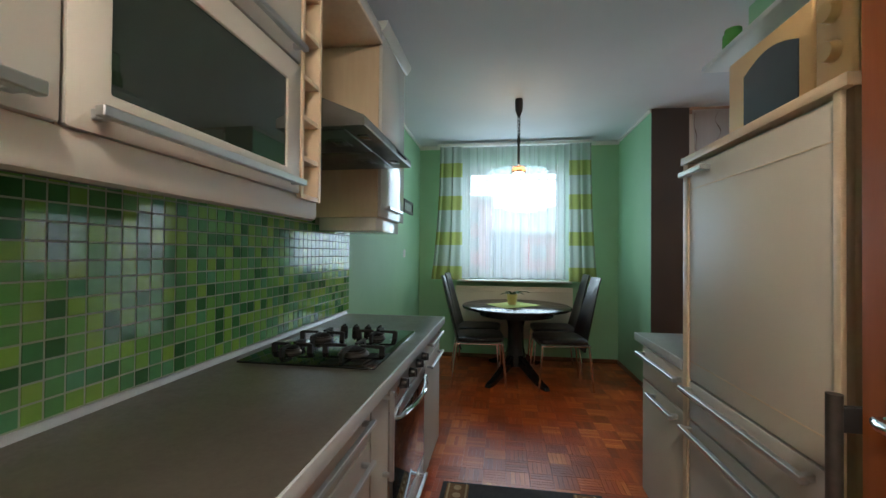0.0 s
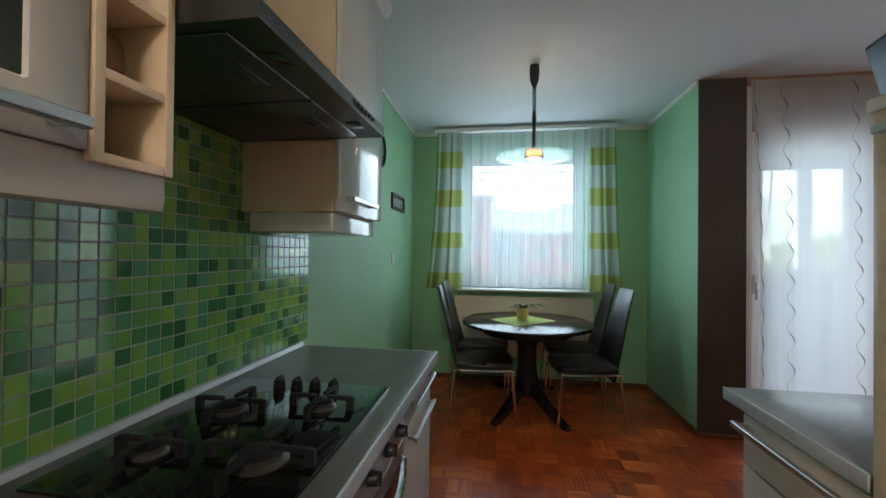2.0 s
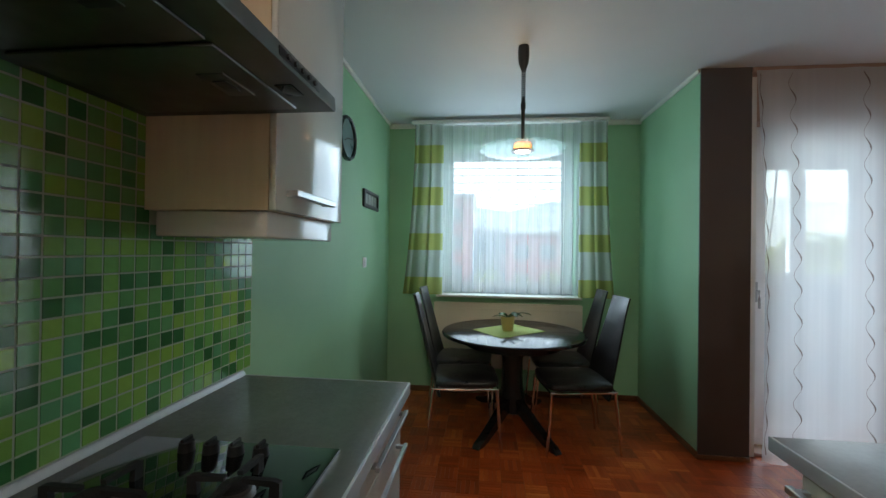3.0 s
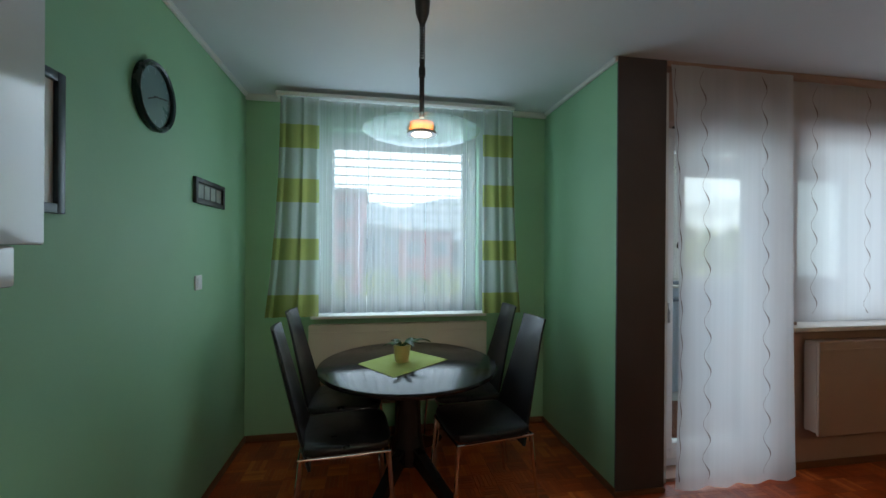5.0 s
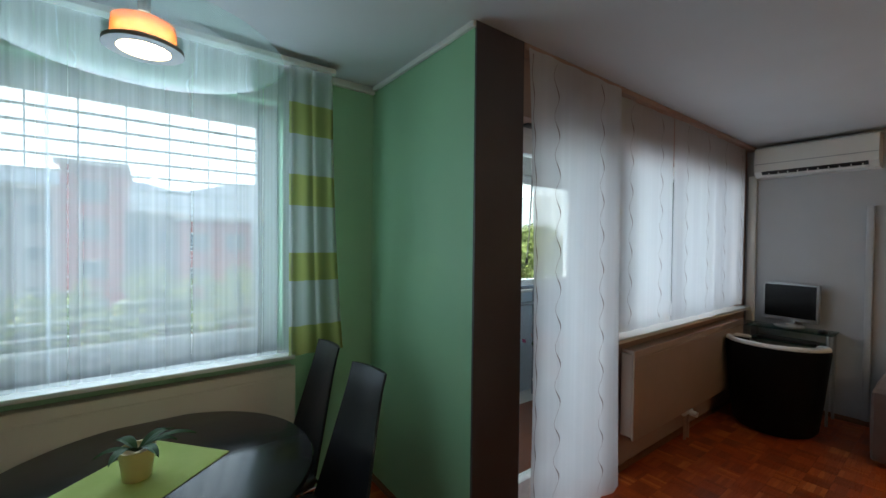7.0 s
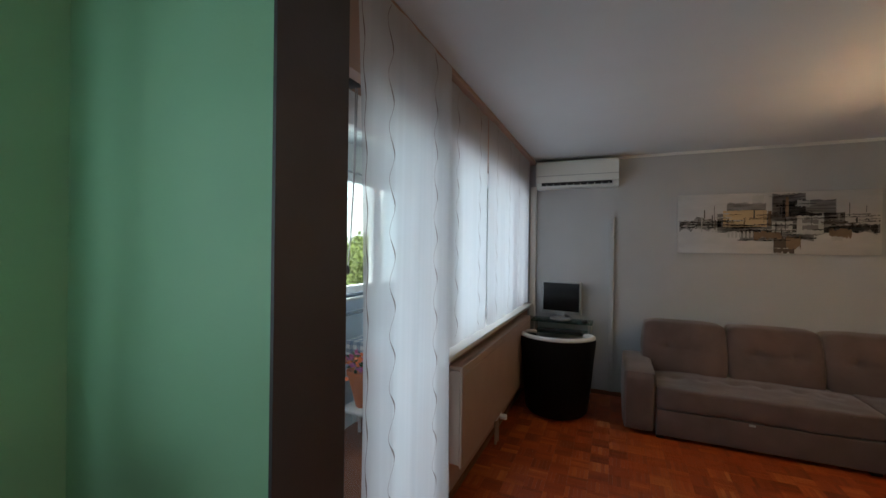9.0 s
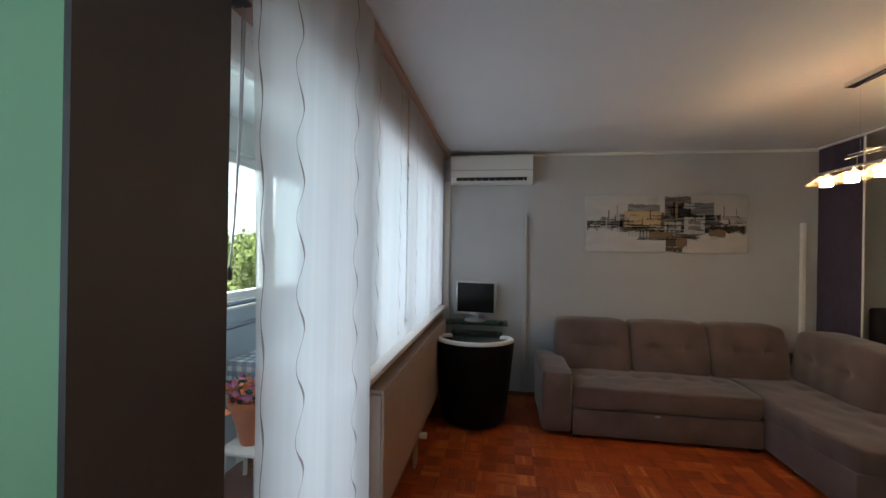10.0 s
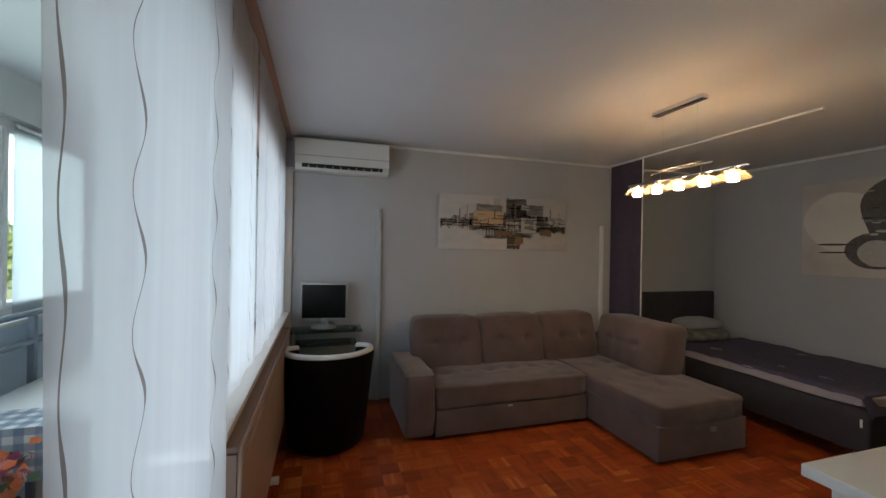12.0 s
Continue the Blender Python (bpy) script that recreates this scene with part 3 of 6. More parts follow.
# ---- kitchen, cooking side ----
def bar_handle(parent, a, b, out, r=0.007, label="brushed steel bar handle", depth=0.03):
    """A flat square bar from a to b standing off along out, with a block at each end."""
    a, b, out = Vector(a), Vector(b), Vector(out)
    d = (b - a).normalized()
    bm = bmesh.new()
    def slab(p, q, w):
        lo = Vector([min(p[i], q[i]) - w[i] for i in range(3)])
        hi = Vector([max(p[i], q[i]) + w[i] for i in range(3)])
        box(bm, lo.x, hi.x, lo.y, hi.y, lo.z, hi.z, 0.002, 1)
    side = Vector((1, 1, 1)) * r
    slab(a + out * depth, b + out * depth, side)
    for p in (a + d * 0.012, b - d * 0.012):
        slab(p, p + out * depth, side * 0.95)
    return part("handle", bm, ALU, parent, label)


wt = thing("worktop", (-0.58, 1.0, 0.817), "dark grey kitchen worktop with pale metal front edge", "worktop")
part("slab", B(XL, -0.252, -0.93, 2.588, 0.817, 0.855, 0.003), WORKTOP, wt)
part("front_edge", B(-0.252, -0.244, -0.93, 2.592, 0.815, 0.8555, 0.002), ALUPALE, wt, "pale aluminium edge strip")
part("end_edge", B(XL, -0.252, 2.588, 2.595, 0.815, 0.8555, 0.002), ALUPALE, wt)
part("upstand", extrude_poly(bmesh.new(), [(XL, 0.855), (XL + 0.020, 0.855), (XL + 0.018, 0.863), (XL + 0.009, 0.872), (XL, 0.872)], "y", -0.93, 2.588), ALUPALE, wt, "aluminium upstand strip along the tiles")

XF = -0.275


def base_unit(y0, y1, fronts, label, end=False):
    """fronts: (z0, z1, handle) with handle None, 'h' along the top or 'v' upright."""
    u = thing("base_cabinet", (-0.58, (y0 + y1) / 2, 0), label, "cabinet", "kitchen base cabinets")
    part("body", B(-0.89, XF - 0.02, y0 + 0.001, y1 - 0.001, 0.10, 0.815), BIRCH if end else WHITE, u, "birch cabinet body" if end else "")
    part("plinth", B(-0.87, XF - 0.07, y0 + 0.001, y1 - 0.001, 0, 0.10), STEEL, u)
    for z0, z1, h in fronts:
        f = part("drawer_front" if z1 - z0 < 0.3 else "door", B(XF - 0.02, XF, y0 + 0.003, y1 - 0.003, z0, z1, 0.004), SATIN, u)
        if h == "h":
            bar_handle(f, (XF, y0 + 0.06, z1 - 0.035), (XF, y1 - 0.06, z1 - 0.035), (1, 0, 0))
        if h == "v":
            bar_handle(f, (XF, y1 - 0.06, z1 - 0.30), (XF, y1 - 0.06, z1 - 0.02), (1, 0, 0))
    return u


base_unit(2.09, 2.575, [(0.70, 0.81, "h"), (0.11, 0.694, "h")], "white gloss base cabinet with a drawer above a door", end=True)
base_unit(1.26, 1.445, [(0.11, 0.81, "v")], "narrow white gloss pull-out cabinet beside the oven")
base_unit(0.66, 1.255, [(0.70, 0.81, "h"), (0.41, 0.694, "h"), (0.11, 0.404, "h")], "white gloss base cabinet with three drawers")
base_unit(0.05, 0.655, [(0.11, 0.81, "h")], "white gloss base cabinet with one door")
base_unit(-0.90, 0.045, [(0.11, 0.81, "h")], "white gloss base cabinet with one door")

ov = thing("oven", (-0.58, 1.77, 0.10), "stainless steel built-in oven with dark glass door under the hob", "oven")
part("body", B(-0.88, XF - 0.03, 1.45, 2.085, 0.10, 0.812), STEEL, ov)
part("control_panel", B(XF - 0.03, XF + 0.004, 1.452, 2.083, 0.70, 0.812, 0.003), STEEL, ov)
dr = part("door", B(XF - 0.03, XF + 0.004, 1.452, 2.083, 0.225, 0.692, 0.004), STEEL, ov)
part("glass", B(XF + 0.004, XF + 0.008, 1.49, 2.045, 0.26, 0.64, 0.002), OVENGLASS, dr, "dark oven glass")
hp = [(XF, 1.50, 0.655)] + [(XF + 0.02 + 0.035 * math.sin(math.pi * k / 12), 1.52 + 0.50 * k / 12, 0.655) for k in range(13)] + [(XF, 2.04, 0.655)]
part("handle", tube(bmesh.new(), hp, 0.010, 10), CHROME, dr, "bowed chrome handle")
lower = part("drawer", B(XF - 0.03, XF + 0.002, 1.452, 2.083, 0.105, 0.218, 0.004), WHITE, ov)
bar_handle(lower, (XF, 1.53, 0.19), (XF, 2.0, 0.19), (1, 0, 0))
for y in (1.60, 1.74, 1.88, 2.0):
    bm = bmesh.new()
    rod(bm, (XF + 0.004, y, 0.755), (XF + 0.03, y, 0.755), 0.021, 0.017, 20)
    box(bm, XF + 0.03, XF + 0.036, y - 0.004, y + 0.004, 0.737, 0.773, 0.002, 1)
    part("knob", bm, BLACKPL, ov, "black oven knob")

hob = thing("gas_hob", (-0.575, 1.74, 0.855), "black glass gas hob with cast iron pan supports", "hob")
part("plate", B(-0.835, -0.318, 1.413, 2.07, 0.855, 0.8635, 0.003), HOBGLASS, hob)


def burner(x, y, r, arm):
    b = part("burner", lathe(bmesh.new(), [(r * 1.15, 0.863), (r * 1.15, 0.868), (r * 0.95, 0.874), (r * 0.95, 0.880), (0.0, 0.880)], (x, y, 0), 28), BURNER, hob, "aluminium burner ring")
    part("cap", lathe(bmesh.new(), [(r * 0.8, 0.880), (r * 0.82, 0.886), (r * 0.6, 0.890), (0.0, 0.890)], (x, y, 0), 28), IRON, b, "black burner cap")
    bm = bmesh.new()
    for k in range(4):
        a = math.pi / 2 * k + math.pi / 4 * 0
        c, s_ = math.cos(a), math.sin(a)
        px, py = -s_, c
        def P(d, w, z):
            return (x + c * d + px * w, y + s_ * d + py * w, z)
        w = 0.006
        prof = [(arm, 0.8635), (arm, 0.897), (arm - 0.012, 0.901), (r * 0.55, 0.901), (r * 0.55, 0.893), (arm - 0.02, 0.889), (arm - 0.022, 0.8635)]
        va = [bm.verts.new(P(d, -w, z)) for d, z in prof]
        vb = [bm.verts.new(P(d, w, z)) for d, z in prof]
        bm.faces.new(va)
        bm.faces.new(vb)
        for i in range(len(prof)):
            j = (i + 1) % len(prof)
            bm.faces.new((va[i], va[j], vb[j], vb[i]))
    part("pan_support", bm, IRON, hob, "black cast iron pan support")


burner(-0.69, 1.80, 0.040, 0.105)
burner(-0.455, 1.865, 0.034, 0.095)
burner(-0.455, 1.575, 0.052, 0.125)
burner(-0.70, 1.56, 0.030, 0.085)
for k in range(4):
    x = -0.675 + 0.062 * k
    bm = bmesh.new()
    rod(bm, (x, 2.015, 0.8635), (x, 2.015, 0.885), 0.019, 0.016, 18)
    box(bm, x - 0.004, x + 0.004, 1.998, 2.032, 0.885, 0.895, 0.002, 1)
    part("knob", bm, IRON, hob, "black hob knob")

# wall units
XU = -0.525


def flap(parent, y0, y1, z0, z1, glassed, name="door", m_=SATIN):
    if not glassed:
        return part(name, B(XU - 0.02, XU, y0 + 0.002, y1 - 0.002, z0, z1, 0.004), m_, parent)
    bm = bmesh.new()
    m = 0.07
    # one mitred ring: outer and inner loops, front and back
    loops = []
    for x in (XU - 0.02, XU):
        for ya, yb, za, zb in ((y0 + 0.002, y1 - 0.002, z0, z1), (y0 + m, y1 - m * 1.1, z0 + m, z1 - m)):
            loops.append([bm.verts.new((x, y, z)) for y, z in ((ya, za), (yb, za), (yb, zb), (ya, zb))])
    for p, q in ((0, 1), (2, 3), (0, 2), (1, 3)):
        for k in range(4):
            n = (k + 1) % 4
            bm.faces.new((loops[p][k], loops[p][n], loops[q][n], loops[q][k]))
    bmesh.ops.recalc_face_normals(bm, faces=bm.faces)
    bmesh.ops.bevel(bm, geom=list(bm.edges), offset=0.003, segments=1, affect="EDGES")
    f = part(name, bm, m_, parent)
    part("glass", B(XU - 0.014, XU - 0.006, y0 + m, y1 - m * 1.1, z0 + m, z1 - m), DARKGLASS, f, "dark glass panel")
    return f


u1 = thing("wall_cabinet", (-0.73, 0.94, 1.44), "white gloss wall cabinet with a dark glass flap", "cabinet", "kitchen wall cabinets")
part("body", B(-0.90, XU - 0.021, 0.601, 1.278, 1.442, 2.44), BIRCH, u1)
f = flap(u1, 0.60, 1.28, 1.442, 1.846, True)
bar_handle(f, (XU, 0.632, 1.470), (XU, 1.245, 1.470), (1, 0, 0), 0.009)
f = flap(u1, 0.60, 1.28, 1.852, 2.44, False)
bar_handle(f, (XU, 0.632, 1.885), (XU, 1.245, 1.885), (1, 0, 0), 0.009)
for y0, y1 in ((-0.02, 0.595), (-0.92, -0.025)):
    u0 = thing("wall_cabinet", (-0.73, (y0 + y1) / 2, 1.44), "white gloss wall cabinet with plain door", "cabinet", "kitchen wall cabinets")
    part("body", B(-0.90, XU - 0.021, y0 + 0.001, y1 - 0.001, 1.442, 2.44), BIRCH, u0)
    f = flap(u0, y0, y1, 1.442, 2.44, False)
    bar_handle(f, (XU, y0 + 0.05, 1.470), (XU, y1 - 0.055, 1.470), (1, 0, 0), 0.010)

sh = thing("open_shelf_unit", (-0.73, 1.36, 1.43), "narrow open birch shelf unit beside the wall cabinet", "shelf")
for y in (1.281, 1.400):
    part("side", B(-0.90, XU + 0.004, y, y + 0.016, 1.428, 2.44, 0.002), BIRCH, sh)
part("back", B(-0.90, -0.893, 1.298, 1.399, 1.44, 2.44), BIRCH, sh)
for z in (1.428, 1.552, 1.684, 1.815, 1.965, 2.12, 2.28, 2.424):
    part("shelf", B(-0.892, XU + 0.002, 1.2975, 1.3995, z, z + 0.016, 0.002), BIRCH, sh)
for z, c in ((1.981, (0.62, 0.34, 0.02)),):
    m_ = material("spice_box_card", c, None, 0.6, scale=12)
    s = thing("spice_box", (-0.64, 1.36, z), "small paper spice box standing on the birch shelf", "box", "spice boxes")
    part("carton", B(-0.625, -0.565, 1.325, 1.375, z, z + 0.10, 0.003), m_, s)
    part("label", B(-0.5645, -0.5635, 1.335, 1.365, z + 0.02, z + 0.06), PVC, s, "pale paper label")

tin = thing("storage_tin", (-0.63, 1.355, 1.568), "worn beige tin with rounded top on the birch shelf", "tin")
arch = [(-0.665, 1.568), (-0.60, 1.568), (-0.60, 1.645), (-0.612, 1.668), (-0.6325, 1.677), (-0.653, 1.668), (-0.665, 1.645)]
part("body", extrude_poly(bmesh.new(), [(u, v) for u, v in arch], "y", 1.325, 1.395), material("worn_beige_tin", (0.40, 0.29, 0.17), (0.24, 0.16, 0.09), 0.5, scale=22, bump=0.3), tin)
part("band", B(-0.6665, -0.5985, 1.3235, 1.3965, 1.595, 1.605), SKIRT, tin, "brown band")
pot = thing("spice_jar", (-0.67, 1.36, 1.444), "dark red spice jar with black lid on the birch shelf", "jar")
part("body", lathe(bmesh.new(), [(0.022, 1.444), (0.024, 1.45), (0.024, 1.50), (0.018, 1.51), (0.0, 1.51)], (-0.67, 1.36, 0), 20), material("dark_red_spice", (0.12, 0.02, 0.012), None, 0.25, scale=30), pot)
part("lid", lathe(bmesh.new(), [(0.02, 1.5102), (0.02, 1.53), (0.0, 1.53)], (-0.67, 1.36, 0), 20), BLACKPL, pot, "black lid")

val = bmesh.new()
extrude_poly(val, [(XU - 0.035, 1.44), (XU - 0.012, 1.44), (XU - 0.010, 1.385), (XU - 0.016, 1.37), (XU - 0.030, 1.365), (XU - 0.036, 1.37)], "y", -0.92, 1.414)
structure("pelmet", val, SATIN, "white pelmet board under the wall cabinets")
structure("pelmet_back", B(-0.90, XU - 0.04, -0.92, 1.42, 1.425, 1.4405), BIRCH, "cabinet undersides")
ul = thing("under_cabinet_light", (-0.75, 0.75, 1.40), "dark slim lamp under the wall cabinet", "lamp")
part("housing", B(-0.80, -0.70, 0.62, 0.92, 1.40, 1.425, 0.006), BLACKPL, ul)
part("switch", B(-0.70, -0.685, 0.75, 0.80, 1.405, 1.42, 0.003), SILVER, ul)

u3 = thing("wall_cabinet", (-0.73, 2.37, 1.445), "white gloss wall cabinet with birch sides beside the hood", "cabinet", "kitchen wall cabinets")
part("body", B(-0.90, XU - 0.021, 2.126, 2.605, 1.447, 2.42), BIRCH, u3)
f = flap(u3, 2.125, 2.61, 1.447, 2.42, False, "door", WHITE)
bar_handle(f, (XU, 2.18, 1.498), (XU, 2.44, 1.498), (1, 0, 0), 0.009)
part("cornice", extrude_poly(bmesh.new(), [(-0.90, 2.42), (XU + 0.006, 2.42), (XU + 0.03, 2.45), (XU + 0.035, 2.475), (-0.90, 2.475)], "y", 2.10, 2.635), WHITE, u3)
part("pelmet", B(-0.88, XU - 0.03, 2.14, 2.59, 1.375, 1.446, 0.006), WHITE, u3)

hc = thing("hood_cabinet", (-0.73, 1.78, 2.02), "open birch cabinet above the extractor hood", "cabinet")
part("top", B(-0.90, XU, 1.434, 2.123, 2.36, 2.38, 0.003), BIRCH, hc)
part("back", B(-0.90, -0.885, 1.434, 2.123, 1.862, 2.36), SATIN, hc)
part("front_rail", B(XU - 0.02, XU, 1.434, 2.123, 2.38, 2.44, 0.003), WHITE, hc)

hood = thing("extractor_hood", (-0.65, 1.78, 1.70), "stainless steel sloping extractor hood with filters", "hood")
part("canopy", extrude_poly(bmesh.new(), [(-0.90, 1.70), (-0.366, 1.70), (-0.364, 1.706), (-0.366, 1.735), (-0.62, 1.845), (-0.90, 1.86)], "y", 1.42, 2.123), HOODSTEEL, hood)
for y in (1.45, 1.775):
    flt = part("filter", B(-0.86, -0.45, y, y + 0.31, 1.694, 1.70, 0.003), HOODSTEEL, hood)
    part("latch_plate", B(-0.56, -0.50, y + 0.10, y + 0.21, 1.6915, 1.694, 0.001), HOODSTEEL, flt)
    part("latch", B(-0.545, -0.515, y + 0.13, y + 0.18, 1.689, 1.6915, 0.001), BLACKPL, flt)
for y in (1.56, 1.98):
    part("lamp", B(-0.435, -0.395, y - 0.03, y + 0.03, 1.697, 1.70, 0.001), OVENGLASS, hood)
part("control_strip", B(-0.3655, -0.3625, 1.84, 2.02, 1.708, 1.726, 0.001), BLACKPL, hood)
for k in range(5):
    part("button", rod(bmesh.new(), (-0.3625, 1.87 + 0.03 * k, 1.717), (-0.357, 1.87 + 0.03 * k, 1.717), 0.006, n=12), BLACKPL, hood)

# ---- kitchen, fridge side ----
XR = 0.80
tall = thing("fridge_cabinet", (1.10, 1.39, 0), "tall cream fridge cabinet with birch sides and long bar handles", "cabinet")
part("side", B(XR - 0.005, 1.398, 1.705, 1.745, 0, 1.60, 0.003), BEECH, tall, "pale beech side panel")
part("side", B(XR - 0.005, 1.398, 1.030, 1.05, 0, 1.60, 0.003), BEECH, tall, "pale beech side panel")
# Added board: its dark brown paints the shadow on the beech side.
part("shaded_side", B(XR + 0.004, 1.398, 1.008, 1.030, 0, 1.60, 0.003), material("shade_brown_side", (0.20, 0.13, 0.075), (0.16, 0.10, 0.055), 0.5, scale=7, stretch=(6, 6, 0.7)), tall, "outer face of the side panel with shade painted in brown")
part("top", B(XR - 0.012, 1.398, 1.005, 1.752, 1.60, 1.628, 0.003), BEECH, tall, "pale beech top board")
part("body", B(XR + 0.022, 1.396, 1.051, 1.704, 0.06, 1.598), WHITE, tall)
FRONT = material("cream_gloss_front", (0.56, 0.52, 0.45), (0.53, 0.49, 0.425), 0.5, scale=2, rough_var=0.04)
door = part("door", B(XR, XR + 0.02, 1.052, 1.703, 0.80, 1.585, 0.004), FRONT, tall)
for z in (0.866, 1.498):
    part("groove", B(XR - 0.0012, XR, 1.054, 1.701, z, z + 0.003), BEECH, door)
bar_handle(door, (XR, 1.55, 1.555), (XR, 1.70, 1.555), (-1, 0, 0), 0.009)
DRAWER = material("grey_drawer_front", (0.44, 0.43, 0.40), (0.41, 0.40, 0.37), 0.4, scale=2)
for z0, z1 in ((0.655, 0.793), (0.07, 0.648)):
    d = part("drawer_front", B(XR, XR + 0.02, 1.052, 1.703, z0, z1, 0.004), DRAWER, tall, "grey drawer front")
    bar_handle(d, (XR, 1.10, z1 - 0.03), (XR, 1.70, z1 - 0.03), (-1, 0, 0), 0.009)

low = thing("base_cabinet", (1.1, 1.97, 0), "cream gloss base cabinet with a drawer beside the fridge", "cabinet")
part("body", B(XR + 0.022, 1.396, 1.752, 2.20, 0.10, 0.815), BEECH, low)
part("plinth", B(XR + 0.08, 1.396, 1.752, 2.19, 0, 0.10), SKIRT, low)
d = part("drawer_front", B(XR + 0.002, XR + 0.022, 1.755, 2.198, 0.655, 0.81, 0.004), FRONT, low)
bar_handle(d, (XR + 0.002, 1.77, 0.772), (XR + 0.002, 2.19, 0.772), (-1, 0, 0), 0.009)
d = part("door", B(XR + 0.002, XR + 0.022, 1.755, 2.198, 0.11, 0.648, 0.004), FRONT, low)
bar_handle(d, (XR + 0.002, 1.80, 0.615), (XR + 0.002, 2.05, 0.615), (-1, 0, 0), 0.009)
wt2 = thing("worktop", (1.1, 2.0, 0.817), "worktop with the curtain's reflection in its grey and pale metal edge on the short cabinet", "worktop")
# The bright curtain's reflection is painted in as a paler base colour.
WORKTOP2 = material("worktop_reflection_grey", (0.32, 0.34, 0.37), (0.27, 0.29, 0.32), 0.32, scale=90, rough_var=0.05)
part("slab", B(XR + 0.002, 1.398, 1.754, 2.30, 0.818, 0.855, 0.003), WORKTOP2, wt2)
part("front_edge", B(XR - 0.006, XR + 0.002, 1.754, 2.302, 0.816, 0.8555, 0.002), ALUPALE, wt2)

mw = thing("microwave", (1.15, 1.44, 1.628), "cream microwave oven with dark window on the fridge cabinet", "microwave")
part("body", B(0.945, 1.33, 1.17, 1.69, 1.64, 1.955, 0.02, 3), CREAM, mw)
part("door", B(0.925, 0.945, 1.29, 1.69, 1.645, 1.95, 0.012, 3), CREAM, mw)
win = bmesh.new()
pts = [(1.59, 1.70)] + [(1.59 - 0.25 * k / 12, 1.865 + 0.035 * math.sin(math.pi * k / 12)) for k in range(13)] + [(1.34, 1.70)] + [(1.34 + 0.25 * k / 12, 1.70 - 0.018 * math.sin(math.pi * k / 12)) for k in range(1, 12)]
extrude_poly(win, pts, "x", 0.921, 0.926)
MWGLASS = material("blue_grey_microwave_window", (0.05, 0.065, 0.085), (0.04, 0.055, 0.07), 0.12, scale=4)
part("window", win, MWGLASS, mw, "blue grey door window")
part("control_panel", B(0.927, 0.945, 1.17, 1.287, 1.645, 1.95, 0.012, 3), CREAM, mw)
for z in (1.87, 1.77):
    part("dial", rod(bmesh.new(), (0.927, 1.228, z), (0.905, 1.228, z), 0.028, 0.024, 20), CREAM, mw)
part("badge", rod(bmesh.new(), (0.925, 1.49, 1.665), (0.922, 1.49, 1.665), 0.012, n=16), SKIRT, mw)
for y in (1.22, 1.64):
    for x in (0.98, 1.28):
        part("foot", rod(bmesh.new(), (x, y, 1.628), (x, y, 1.641), 0.015), BLACKPL, mw)

structure("hall_door_jamb", B(0.83, 1.398, 0.958, 0.998, 0, 2.10, 0.003), TRIMWHITE, "white door jamb beside the fridge")
ws = thing("wall_shelf", (1.28, 1.7, 2.236), "white wall shelf above the fridge", "shelf")
part("board", B(1.164, 1.398, 0.6, 2.41, 2.236, 2.262, 0.003), TRIMWHITE, ws)
for y in (0.9, 2.1):
    part("bracket", B(1.30, 1.398, y, y + 0.02, 2.19, 2.236), TRIMWHITE, ws)
POTG = material("green_ceramic", (0.08, 0.30, 0.07), (0.06, 0.24, 0.05), 0.25, scale=8)
for y, r in ((2.22, 0.045), (1.72, 0.05), (1.60, 0.035)):
    solid("green_jar", lathe(bmesh.new(), [(r * 0.7, 0), (r, 0.02), (r, 0.07), (r * 0.8, 0.085), (r * 0.8, 0.1), (r * 0.7, 0.1), (r * 0.65, 0.02), (0, 0.02)], (1.22, y, 2.262)), POTG, "green ceramic jar on the wall shelf", "jar", at=(1.22, y, 2.262), group="green jars")

tv = thing("small_television", (1.36, 2.30, 1.95), "small flat television on a wall arm, screen tilted down", "television")
m_tv = Matrix.Translation((1.335, 2.27, 1.965)) @ Euler((0, radians(-14), radians(-11))).to_matrix().to_4x4()
bm = box(bmesh.new(), -0.018, 0.018, -0.17, 0.17, -0.10, 0.10, 0.006)
bmesh.ops.transform(bm, matrix=m_tv, verts=bm.verts)
case = part("case", bm, BLACKPL, tv)
bm = box(bmesh.new(), -0.023, -0.0205, -0.155, 0.155, -0.086, 0.086)
bmesh.ops.transform(bm, matrix=m_tv, verts=bm.verts)
part("screen", bm, SCREEN, case, "dark glossy screen")
part("arm", rod(bmesh.new(), (1.352, 2.27, 1.965), (1.40, 2.27, 1.965), 0.02), BLACKPL, tv)

rug = thing("runner_rug", (0.21, 1.6, 0), "dark grey runner rug with ornamental brown and cream borders", "rug")
RUG = material("dark_grey_rug_pile", (0.035, 0.035, 0.040), (0.022, 0.022, 0.026), 0.95, scale=60, bump=0.9, bump_scale=300)
RUGB = material("brown_rug_border", (0.20, 0.11, 0.05), (0.12, 0.065, 0.03), 0.95, scale=45, bump=0.9, bump_scale=300)
RUGC = material("cream_rug_motif", (0.42, 0.33, 0.2), (0.3, 0.22, 0.13), 0.95, scale=45, bump=0.9, bump_scale=300)
part("mat_body", B(-0.20, 0.627, 0.9, 2.27, 0.0, 0.010, 0.003), RUG, rug)
